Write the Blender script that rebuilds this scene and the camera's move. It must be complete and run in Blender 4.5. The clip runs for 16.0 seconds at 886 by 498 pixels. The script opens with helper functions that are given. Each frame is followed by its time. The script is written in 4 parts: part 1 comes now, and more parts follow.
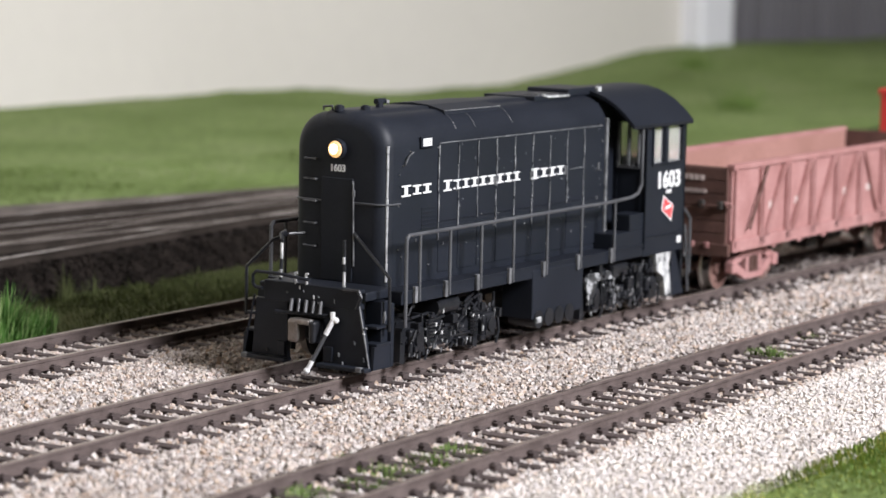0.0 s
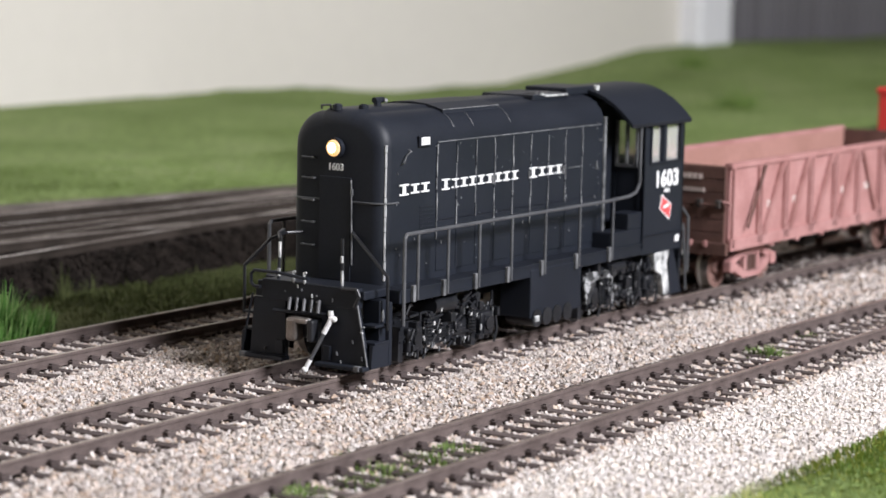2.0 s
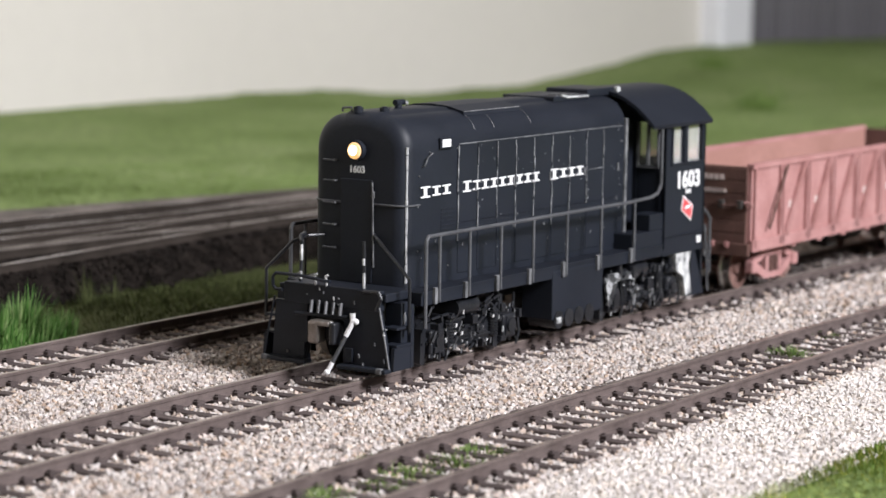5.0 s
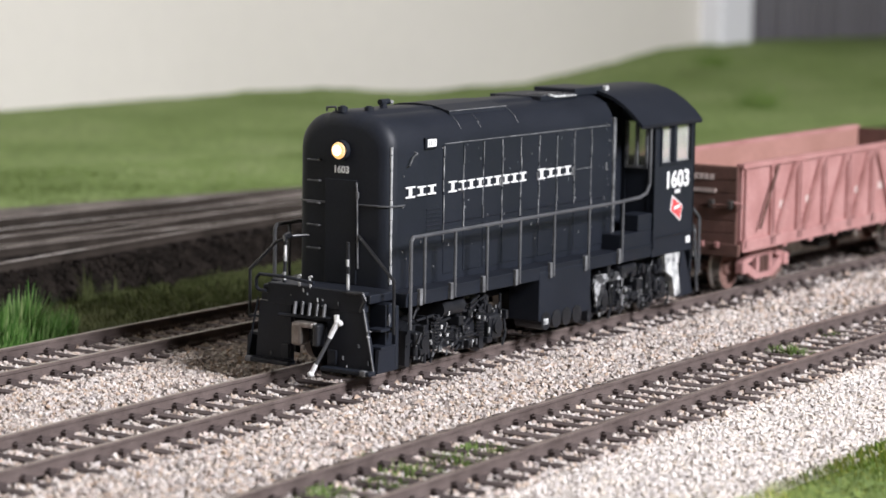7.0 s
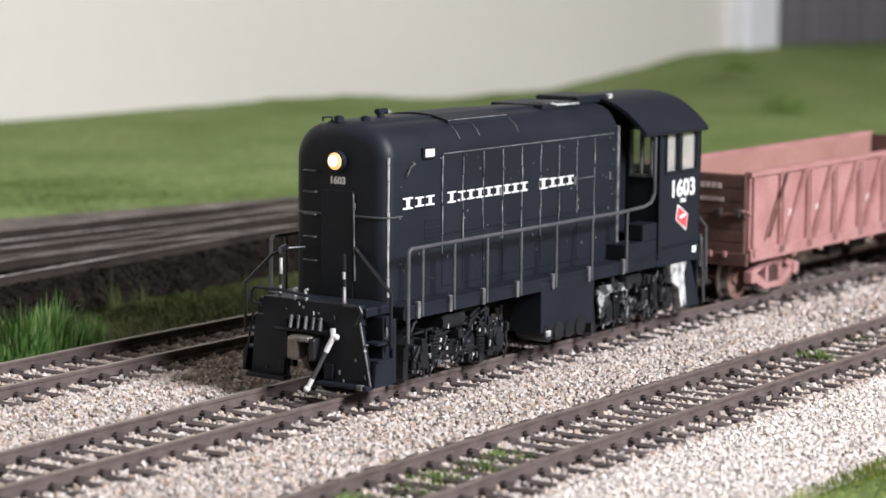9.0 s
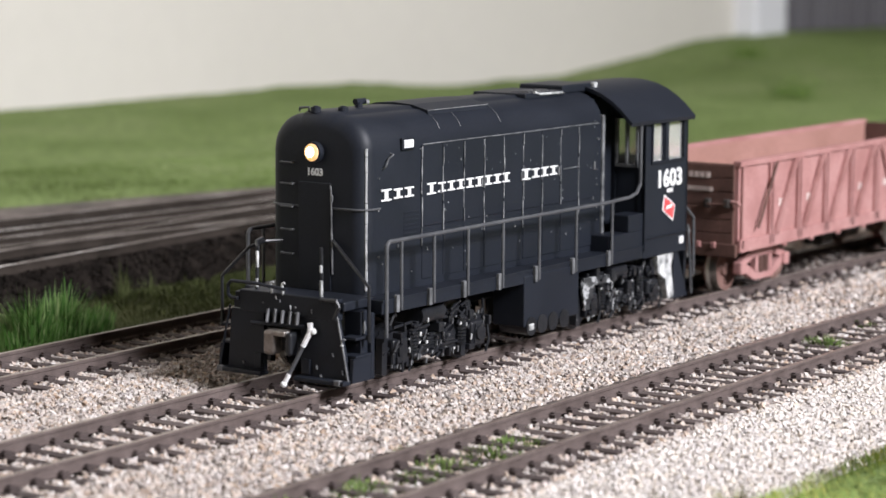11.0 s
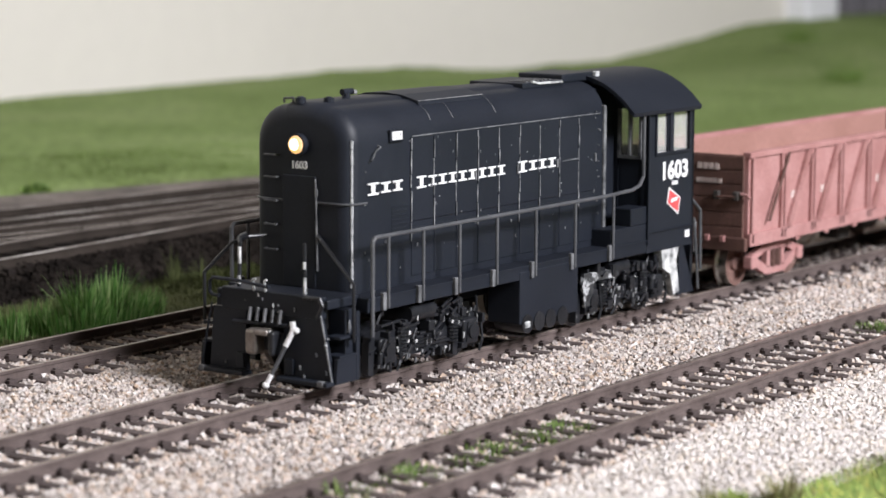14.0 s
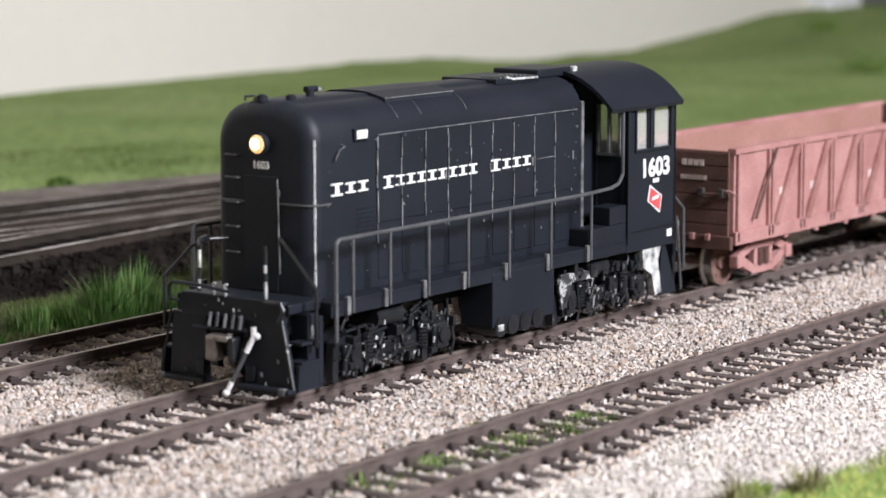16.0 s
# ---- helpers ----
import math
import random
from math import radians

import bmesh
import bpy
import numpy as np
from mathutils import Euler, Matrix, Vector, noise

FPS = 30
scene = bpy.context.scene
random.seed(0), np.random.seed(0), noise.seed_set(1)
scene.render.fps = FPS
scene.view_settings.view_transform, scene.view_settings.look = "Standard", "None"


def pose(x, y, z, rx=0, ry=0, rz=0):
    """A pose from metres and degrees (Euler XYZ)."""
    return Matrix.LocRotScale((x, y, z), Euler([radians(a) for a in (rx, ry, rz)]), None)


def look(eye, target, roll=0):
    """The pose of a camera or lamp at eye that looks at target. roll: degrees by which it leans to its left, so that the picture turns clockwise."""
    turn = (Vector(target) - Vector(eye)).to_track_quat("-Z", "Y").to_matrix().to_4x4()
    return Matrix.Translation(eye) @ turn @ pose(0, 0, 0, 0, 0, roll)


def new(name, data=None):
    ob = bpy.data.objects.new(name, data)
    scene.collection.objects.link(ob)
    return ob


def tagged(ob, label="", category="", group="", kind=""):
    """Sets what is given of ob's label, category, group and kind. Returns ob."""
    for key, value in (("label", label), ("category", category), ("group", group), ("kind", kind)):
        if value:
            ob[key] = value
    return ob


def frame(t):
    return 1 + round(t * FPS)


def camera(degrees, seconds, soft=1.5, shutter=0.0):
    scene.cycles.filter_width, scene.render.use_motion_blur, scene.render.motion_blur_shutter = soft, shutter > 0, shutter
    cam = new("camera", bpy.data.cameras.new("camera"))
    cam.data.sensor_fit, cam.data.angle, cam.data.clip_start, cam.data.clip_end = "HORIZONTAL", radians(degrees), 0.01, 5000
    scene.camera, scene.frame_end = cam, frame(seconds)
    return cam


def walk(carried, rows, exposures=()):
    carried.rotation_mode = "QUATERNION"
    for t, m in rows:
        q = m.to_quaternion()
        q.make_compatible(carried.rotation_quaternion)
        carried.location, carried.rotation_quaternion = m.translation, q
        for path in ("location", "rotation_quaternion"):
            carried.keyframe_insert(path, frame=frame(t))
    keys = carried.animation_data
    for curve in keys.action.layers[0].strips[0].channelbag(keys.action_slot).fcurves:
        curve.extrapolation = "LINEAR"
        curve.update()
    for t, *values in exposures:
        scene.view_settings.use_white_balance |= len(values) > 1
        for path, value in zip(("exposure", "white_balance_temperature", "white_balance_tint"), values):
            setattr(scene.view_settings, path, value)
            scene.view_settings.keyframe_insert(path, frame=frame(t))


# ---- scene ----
# Model railway, true size: 1 mm = 0.001. X runs along the tracks, the train heads for -X; z = 0 is the rail top.
MM = 0.001
EYE = Vector((0.0, -0.2537, 0.0780))
TURNS = (  # seconds, azimuth, downward tilt, roll
    (0, 32.866, 7.328, 1.193),
    (0.5, 33.137, 7.308, 1.184),
    (1, 32.965, 7.328, 1.139),
    (1.5, 32.771, 7.385, 1.133),
    (2, 32.821, 7.354, 1.203),
    (2.5, 33.133, 7.250, 1.152),
    (3, 33.239, 7.410, 0.984),
    (3.5, 33.326, 7.450, 0.959),
    (4, 33.404, 7.328, 0.932),
    (6.5, 33.231, 7.356, 0.798),
    (7, 33.340, 7.359, 0.882),
    (7.5, 33.328, 7.198, 0.780),
    (8, 33.381, 7.078, 0.724),
    (8.5, 33.568, 7.123, 0.685),
    (9, 33.973, 7.212, 0.535),
    (11.5, 34.227, 7.600, 0.333),
    (12, 34.550, 7.588, 0.438),
    (12.5, 34.775, 7.614, 0.432),
    (13, 35.036, 7.677, 0.363),
    (13.5, 35.260, 7.782, 0.328),
    (14, 35.346, 7.887, 0.256),
    (14.5, 35.688, 7.904, 0.423),
    (15, 36.033, 7.897, 0.402),
    (15.5, 35.802, 8.013, 0.089),
    (16, 35.903, 8.097, -0.054),
)
# how far the train has rolled, in mm
ROLLED = ((0, 0), (4, 0), (5, 0), (5.6, -0.25), (6, -0.9), (6.5, -2.75), (7, -5), (7.5, -7.25), (8, -9.6), (8.5, -11.9), (9, -14.1), (9.75, -17.3), (10.5, -20.7), (11, -23.1), (11.5, -25.5), (12, -27.9), (12.5, -30.6), (13, -34.05), (13.5, -37.6), (14, -41.4), (14.5, -45.3), (15, -49.35), (15.5, -53.4), (16, -57.5))
X0 = 348.6  # the locomotive's front at rest

cam = camera(20.53, 16.0, 1.6)
cam.data.dof.use_dof = True
cam.data.dof.focus_distance = 0.435
cam.data.dof.aperture_fstop = 32.0


def aim(az, tilt, roll):
    a, b = radians(az), radians(tilt)
    return look(EYE, EYE + Vector((math.cos(a) * math.cos(b), math.sin(a) * math.cos(b), -math.sin(b))), roll)


walk(cam, [(t, aim(a, b, c)) for t, a, b, c in TURNS], [(0, 0.0), (16, 0.0)])

# ---- light ----
world = bpy.data.worlds.new("world")
scene.world = world
world.use_nodes = True
world.node_tree.nodes["Background"].inputs[0].default_value = (0.75, 0.85, 1.0, 1)
world.node_tree.nodes["Background"].inputs[1].default_value = 0.4


def area_lamp(name, eye, target, sx, sy, watts, colour):
    d = bpy.data.lights.new(name, "AREA")
    d.shape, d.size, d.size_y, d.energy, d.color = "RECTANGLE", sx, sy, watts, colour
    ob = new(name, d)
    ob.matrix_world = look(eye, target)
    return ob


area_lamp("work_light", (0.32, -1.05, 0.72), (0.40, 0.03, 0.0), 0.42, 0.32, 35.2, (0.95, 0.945, 1.0))


# ---- materials ----
def material(name, colours, rough=0.6, metal=0.0, scale=300.0, fine=2500.0, bump=0.15, bump_scale=1500.0, depth=0.0003,
             pieces="", spread=0.12, wear=None, wear_at=0.62, emit=None, specular=0.5):
    """A paint, stone or metal: coarse blotches between the colours, fine grain over them, chips of wear, and relief."""
    m = bpy.data.materials.new(name)
    m.use_nodes = True
    nt = m.node_tree
    n, link = nt.nodes, nt.links.new
    b = n["Principled BSDF"]
    tc = n.new("ShaderNodeTexCoord")

    def grain(sc, detail=4.0, rgh=0.6):
        x = n.new("ShaderNodeTexNoise")
        x.inputs["Scale"].default_value, x.inputs["Detail"].default_value, x.inputs["Roughness"].default_value = sc, detail, rgh
        link(tc.outputs["Object"], x.inputs["Vector"])
        return x

    big, small = grain(scale), grain(fine, 3.0)
    ramp = n.new("ShaderNodeValToRGB")
    els = ramp.color_ramp.elements
    while len(els) < len(colours):
        els.new(0.5)
    for i, c in enumerate(colours):
        els[i].position = 0.3 + 0.4 * i / max(1, len(colours) - 1) if not pieces else i / max(1, len(colours) - 1)
        els[i].color = (*c, 1)
    if pieces:
        info = n.new("ShaderNodeObjectInfo" if pieces == "object" else "ShaderNodeNewGeometry")
        link(info.outputs["Random" if pieces == "object" else "Random Per Island"], ramp.inputs[0])
    else:
        link(big.outputs[0], ramp.inputs[0])
    bright = n.new("ShaderNodeHueSaturation")
    rng = n.new("ShaderNodeMapRange")
    rng.inputs[1].default_value, rng.inputs[2].default_value = 0.3, 0.7
    rng.inputs[3].default_value, rng.inputs[4].default_value = 1 - spread, 1 + spread
    link(small.outputs[0], rng.inputs[0])
    link(rng.outputs[0], bright.inputs["Value"])
    link(ramp.outputs[0], bright.inputs["Color"])
    out = bright.outputs[0]
    if wear:
        w = grain(fine * 0.35, 6.0, 0.7)
        st = n.new("ShaderNodeMapRange")
        st.inputs[1].default_value, st.inputs[2].default_value = wear_at, wear_at + 0.05
        link(w.outputs[0], st.inputs[0])
        mix = n.new("ShaderNodeMix")
        mix.data_type = "RGBA"
        link(st.outputs[0], mix.inputs[0])
        link(out, mix.inputs[6])
        mix.inputs[7].default_value = (*wear, 1)
        out = mix.outputs[2]
    link(out, b.inputs["Base Color"])
    rr = n.new("ShaderNodeMapRange")
    rr.inputs[3].default_value, rr.inputs[4].default_value = max(0.03, rough - 0.1), min(1, rough + 0.1)
    link(big.outputs[0], rr.inputs[0])
    link(rr.outputs[0], b.inputs["Roughness"])
    b.inputs["Metallic"].default_value = metal
    b.inputs["Specular IOR Level"].default_value = specular
    if bump:
        bp = n.new("ShaderNodeBump")
        bp.inputs["Strength"].default_value, bp.inputs["Distance"].default_value = bump, depth
        link(grain(bump_scale).outputs[0], bp.inputs["Height"])
        link(bp.outputs[0], b.inputs["Normal"])
    if emit:
        b.inputs["Emission Color"].default_value = (*emit[0], 1)
        b.inputs["Emission Strength"].default_value = emit[1]
    return m


BLACK = material("black_model_paint", [(0.0092, 0.0115, 0.0172), (0.0140, 0.0170, 0.0250)], 0.5, specular=0.28, scale=60, fine=1800, bump=0.12, depth=0.0001, wear=(0.2, 0.21, 0.225), wear_at=0.72)
BLACK_RUN = material("black_running_gear", [(0.007, 0.008, 0.0105), (0.018, 0.019, 0.023)], 0.38, scale=250, fine=1500, bump=0.3, depth=0.0002, wear=(0.3, 0.31, 0.32), wear_at=0.67)
BLACK_RAIL = material("dark_grey_wire", [(0.05, 0.052, 0.058), (0.1, 0.103, 0.11)], 0.45, scale=150, bump=0)
GREY_EDGE = material("worn_paint_edge", [(0.04, 0.042, 0.046), (0.22, 0.225, 0.235)], 0.55, scale=420, bump=0.1, depth=0.0001)
SEAM = material("chipped_seam_paint", [(0.05, 0.052, 0.057), (0.15, 0.155, 0.165), (0.42, 0.43, 0.44)], 0.6, scale=420, bump=0)
# pale grey that stands in for the highlight on the hood corner
CORNER_SHINE = material("hood_corner_highlight", [(0.22, 0.225, 0.235), (0.42, 0.43, 0.44), (0.6, 0.6, 0.61)], 0.5, scale=420, bump=0)
SCRAPED = material("scraped_black_paint", [(0.01, 0.011, 0.013), (0.05, 0.052, 0.055)], 0.5, scale=500, fine=1400, bump=0.3, depth=0.0002, wear=(0.42, 0.43, 0.44), wear_at=0.53)
CHIPPED = material("chipped_white_paint", [(0.03, 0.03, 0.034), (0.42, 0.43, 0.43), (0.75, 0.75, 0.74)], 0.6, scale=420, bump=0.3, depth=0.0002)
WHITE = material("white_lettering", [(0.72, 0.73, 0.74), (0.82, 0.82, 0.82)], 0.6, scale=700, bump=0)
WHITE_HOSE = material("white_hose_paint", [(0.7, 0.71, 0.72), (0.85, 0.85, 0.85)], 0.35, scale=500, bump=0.1)
RED_LOGO = material("red_emblem", [(0.62, 0.05, 0.06), (0.7, 0.09, 0.09)], 0.55, scale=500, bump=0)
LAMP = material("headlight_lens", [(0.15, 0.09, 0.04)], 0.2, bump=0, emit=((1.0, 0.55, 0.17), 1.0))
BULB = material("headlight_bulb", [(0.4, 0.3, 0.2)], 0.2, bump=0, emit=((1.0, 0.74, 0.4), 5.0))
STEEL = material("coupler_steel", [(0.2, 0.17, 0.15), (0.36, 0.33, 0.31)], 0.35, 0.8, scale=300, bump=0.2, depth=0.0001)
WHEEL = material("rusty_wheel", [(0.15, 0.085, 0.07), (0.24, 0.14, 0.12)], 0.6, 0.2, scale=400)
TREAD = material("polished_tread", [(0.42, 0.4, 0.38), (0.55, 0.53, 0.5)], 0.3, 0.9, scale=400, bump=0)
PANE = bpy.data.materials.new("clear_pane")
PANE.use_nodes = True
PANE.node_tree.nodes["Principled BSDF"].inputs["Transmission Weight"].default_value = 0.8
PANE.node_tree.nodes["Principled BSDF"].inputs["Base Color"].default_value = (0.72, 0.72, 0.7, 1)
PANE.node_tree.nodes["Principled BSDF"].inputs["Roughness"].default_value = 0.18
PANE.node_tree.nodes["Principled BSDF"].inputs["IOR"].default_value = 1.3
RAIL_SIDE = material("weathered_rail", [(0.075, 0.055, 0.050), (0.14, 0.108, 0.10)], 0.75, 0.1, scale=200, fine=2200, bump=0.2, depth=0.0001)
RAIL_TOP = material("rail_head", [(0.19, 0.15, 0.13), (0.35, 0.29, 0.255)], 0.3, 0.5, scale=120, fine=900, bump=0.05)
SLEEPER = material("stained_sleeper", [(0.045, 0.032, 0.030), (0.07, 0.052, 0.049), (0.10, 0.078, 0.073)], 0.85, scale=300, fine=2600, bump=0.4, pieces="object", spread=0.35)
STONES = [(0.12, 0.10, 0.095), (0.40, 0.345, 0.31), (0.52, 0.475, 0.44), (0.60, 0.55, 0.51), (0.50, 0.40, 0.32), (0.66, 0.62, 0.60), (0.30, 0.26, 0.24), (0.54, 0.49, 0.47), (0.42, 0.31, 0.23), (0.55, 0.47, 0.44)]
GRAVEL = material("mixed_granite_gravel", STONES, 0.85, fine=3000, bump=0.3, pieces="island", spread=0.25)
PALE_STONES = [(0.38, 0.34, 0.31), (0.58, 0.53, 0.50), (0.67, 0.63, 0.595), (0.62, 0.54, 0.46), (0.71, 0.675, 0.65), (0.54, 0.50, 0.49), (0.64, 0.595, 0.55)]
PALE_GRAVEL = material("pale_granite_gravel", PALE_STONES, 0.85, fine=3000, bump=0.3, pieces="island", spread=0.2)
BED = material("glued_ballast", [(0.12, 0.10, 0.085), (0.42, 0.37, 0.32), (0.55, 0.5, 0.45)], 0.9, scale=900, fine=3000, bump=0.8, bump_scale=900, depth=0.0006)
CINDER = material("dark_cinder", [(0.006, 0.005, 0.0043), (0.013, 0.0105, 0.009), (0.024, 0.0195, 0.0165)], 0.95, scale=180, fine=1500, bump=1.0, bump_scale=500, depth=0.0015, specular=0.06)
TURF = material("static_grass_mat", [(0.148, 0.208, 0.066), (0.195, 0.265, 0.094), (0.235, 0.295, 0.125)], 0.95, scale=14, fine=320, bump=1.0, bump_scale=420, depth=0.002, spread=0.3, specular=0.1)
VERGE = material("olive_ground_cover", [(0.034, 0.036, 0.015), (0.05, 0.056, 0.021), (0.068, 0.072, 0.029)], 0.95, scale=60, fine=700, bump=0.8, bump_scale=600, depth=0.001, spread=0.3, specular=0.1)
WEED = material("low_weed_leaves", [(0.06, 0.10, 0.025), (0.11, 0.165, 0.045), (0.17, 0.215, 0.075)], 0.8, pieces="island", bump=0, specular=0.2)
VERGE_BLADE = material("olive_grass_fibres", [(0.034, 0.041, 0.014), (0.053, 0.066, 0.021), (0.076, 0.086, 0.032)], 0.8, pieces="island", bump=0, specular=0.2)
BLADE = material("grass_fibres", [(0.11, 0.17, 0.035), (0.20, 0.29, 0.06), (0.28, 0.37, 0.09), (0.40, 0.42, 0.10)], 0.8, pieces="island", bump=0, specular=0.2)
TUFT = material("tall_grass_fibres", [(0.035, 0.095, 0.016), (0.065, 0.165, 0.03), (0.12, 0.24, 0.055), (0.27, 0.34, 0.15)], 0.7, pieces="island", bump=0, specular=0.2)
LAWN = material("bright_grass_fibres", [(0.115, 0.18, 0.042), (0.20, 0.305, 0.075), (0.29, 0.385, 0.11), (0.48, 0.45, 0.12), (0.16, 0.255, 0.06)], 0.8, pieces="island", bump=0, specular=0.2)
MEADOW = material("olive_meadow_fibres", [(0.14, 0.195, 0.06), (0.19, 0.255, 0.09), (0.23, 0.285, 0.12)], 0.9, pieces="island", bump=0, specular=0.1)
DRY = material("dry_grass_fibres", [(0.16, 0.14, 0.06), (0.24, 0.22, 0.1), (0.2, 0.23, 0.08)], 0.8, pieces="island", bump=0)
FOAM = material("green_foam", [(0.05, 0.10, 0.015), (0.10, 0.18, 0.03), (0.16, 0.22, 0.05)], 0.95, pieces="island", bump=0)
DARK_TIE = material("tarred_sleeper", [(0.012, 0.010, 0.009), (0.026, 0.021, 0.019)], 0.9, scale=300, pieces="object", spread=0.3, specular=0.06)
YARD_WEB = material("dark_yard_rail_side", [(0.022, 0.018, 0.015), (0.05, 0.041, 0.035)], 0.85, scale=80, bump=0, specular=0.06)
# the pale third tone puts highlights on the rail heads as colour
YARD_RAIL = material("yard_rail", [(0.115, 0.098, 0.086), (0.20, 0.175, 0.155), (0.52, 0.49, 0.46)], 0.6, 0.2, scale=38, bump=0)
YARD_EDGE = material("yard_grey_ballast", [(0.06, 0.05, 0.044), (0.12, 0.10, 0.088), (0.21, 0.18, 0.16)], 0.95, scale=90, fine=1200, bump=0.8, bump_scale=600, depth=0.001)
PAINT = material("cream_wall_paint", [(0.67, 0.635, 0.585), (0.70, 0.665, 0.615)], 0.85, scale=3, fine=120, bump=0.1, spread=0.015)
TRIM = material("white_trim_paint", [(0.74, 0.74, 0.78), (0.78, 0.78, 0.82)], 0.6, scale=10, fine=100, bump=0.05, spread=0.02)
SHUTTER = material("grey_slats", [(0.135, 0.13, 0.14), (0.17, 0.165, 0.178)], 0.7, scale=8, fine=100, pieces="object", spread=0.05)
ROOM = material("beige_wall_paint", [(0.30, 0.26, 0.215), (0.36, 0.315, 0.265)], 0.7, scale=5, fine=60)
FLOOR = material("grey_carpet", [(0.10, 0.095, 0.09), (0.14, 0.135, 0.13)], 0.95, scale=20, fine=300)
OXIDE = material("dusty_oxide_red", [(0.30, 0.145, 0.135), (0.37, 0.19, 0.18), (0.43, 0.24, 0.228)], 0.85, scale=90, fine=1500, bump=0.15, depth=0.0001, spread=0.1, specular=0.2)
OXIDE_WORN = material("worn_oxide_red", [(0.225, 0.10, 0.093), (0.295, 0.145, 0.135), (0.36, 0.19, 0.18)], 0.85, scale=160, fine=1500, bump=0.15, depth=0.0001, spread=0.15, specular=0.2)
# darkened oxide: holds the wagon ends' shade; also colours the lever and springs
OXIDE_DARK = material("dark_shaded_oxide_red", [(0.07, 0.033, 0.026), (0.10, 0.048, 0.038), (0.135, 0.068, 0.055)], 0.8, scale=120, fine=1600, bump=0.2, depth=0.0001, spread=0.15)
OXIDE_IN = material("dusty_brown_lining", [(0.29, 0.15, 0.12), (0.36, 0.19, 0.16)], 0.85, scale=60, fine=1200, spread=0.12)
RED_CAR = material("bright_red_paint", [(0.62, 0.035, 0.03), (0.68, 0.05, 0.045)], 0.5, scale=60, bump=0)
FADED = material("faded_lettering", [(0.5, 0.4, 0.37), (0.62, 0.53, 0.5)], 0.7, scale=900, bump=0)
DARK_UNDER = material("dark_underframe", [(0.02, 0.018, 0.017), (0.045, 0.038, 0.034)], 0.8, scale=200)


# ---- building helpers (millimetres) ----
def box(bm, x0, x1, y0, y1, z0, z1, bevel=0.0):
    m = Matrix.Translation(((x0 + x1) / 2, (y0 + y1) / 2, (z0 + z1) / 2)) @ Matrix.Diagonal((abs(x1 - x0), abs(y1 - y0), abs(z1 - z0), 1))
    r = bmesh.ops.create_cube(bm, size=1.0, matrix=m)
    if bevel:
        es = list({e for v in r["verts"] for e in v.link_edges})
        bmesh.ops.bevel(bm, geom=es, offset=bevel, segments=2, affect="EDGES", profile=0.5)
    return bm


def rod(bm, p, q, r, n=8, r2=None):
    p, q = Vector(p), Vector(q)
    d = q - p
    m = Matrix.Translation((p + q) / 2) @ d.to_track_quat("Z", "Y").to_matrix().to_4x4()
    bmesh.ops.create_cone(bm, cap_ends=True, segments=n, radius1=r, radius2=r if r2 is None else r2, depth=d.length, matrix=m)
    return bm


def wire(bm, pts, r, n=8):
    for a, b in zip(pts, pts[1:]):
        rod(bm, a, b, r, n)
    for p in pts[1:-1]:
        bmesh.ops.create_icosphere(bm, subdivisions=1, radius=r * 1.03, matrix=Matrix.Translation(p))
    return bm


def prism(bm, outline, axis, a, b):
    """A solid between a and b along the axis, of the outline in the other two coordinates."""
    def at(u, v, w):
        return {"x": (w, u, v), "y": (u, w, v), "z": (u, v, w)}[axis]
    lo = [bm.verts.new(at(u, v, a)) for u, v in outline]
    hi = [bm.verts.new(at(u, v, b)) for u, v in outline]
    k = len(outline)
    bm.faces.new(lo), bm.faces.new(hi[::-1])
    for i in range(k):
        bm.faces.new((lo[i], hi[i], hi[(i + 1) % k], lo[(i + 1) % k]))
    bmesh.ops.recalc_face_normals(bm, faces=bm.faces[:])
    return bm


def mesh_of(name, bm, mat, smooth=False):
    bmesh.ops.scale(bm, vec=(MM, MM, MM), verts=bm.verts[:])
    me = bpy.data.meshes.new(name)
    bm.to_mesh(me)
    bm.free()
    for m in (mat if isinstance(mat, (list, tuple)) else [mat]):
        me.materials.append(m)
    if smooth:
        me.shade_smooth()
        me.set_sharp_from_angle(angle=radians(smooth if smooth is not True else 40))
    return me


def part(name, bm, mat, parent, label="", smooth=False):
    ob = new(name, mesh_of(name, bm, mat, smooth))
    ob.parent = parent
    if label:
        tagged(ob, label)
    return ob


def thing(name, label, category, x=0, y=0, z=0, group="", kind=""):
    ob = new(name)
    ob.empty_display_size = 0.005
    ob.location = (x * MM, y * MM, z * MM)
    return tagged(ob, label, category, group, kind)


def solid(name, bm, mat, label, category, kind="", smooth=False):
    return tagged(new(name, mesh_of(name, bm, mat, smooth)), label, category, "", kind)


def from_arrays(name, verts, faces, mats, slots=None, smooth=False):
    me = bpy.data.meshes.new(name)
    me.from_pydata((np.asarray(verts) * MM).tolist(), [], np.asarray(faces).tolist())
    for m in mats:
        me.materials.append(m)
    if slots is not None:
        me.polygons.foreach_set("material_index", np.asarray(slots, dtype=np.int32))
    if smooth:
        me.shade_smooth()
    me.update()
    return new(name, me)


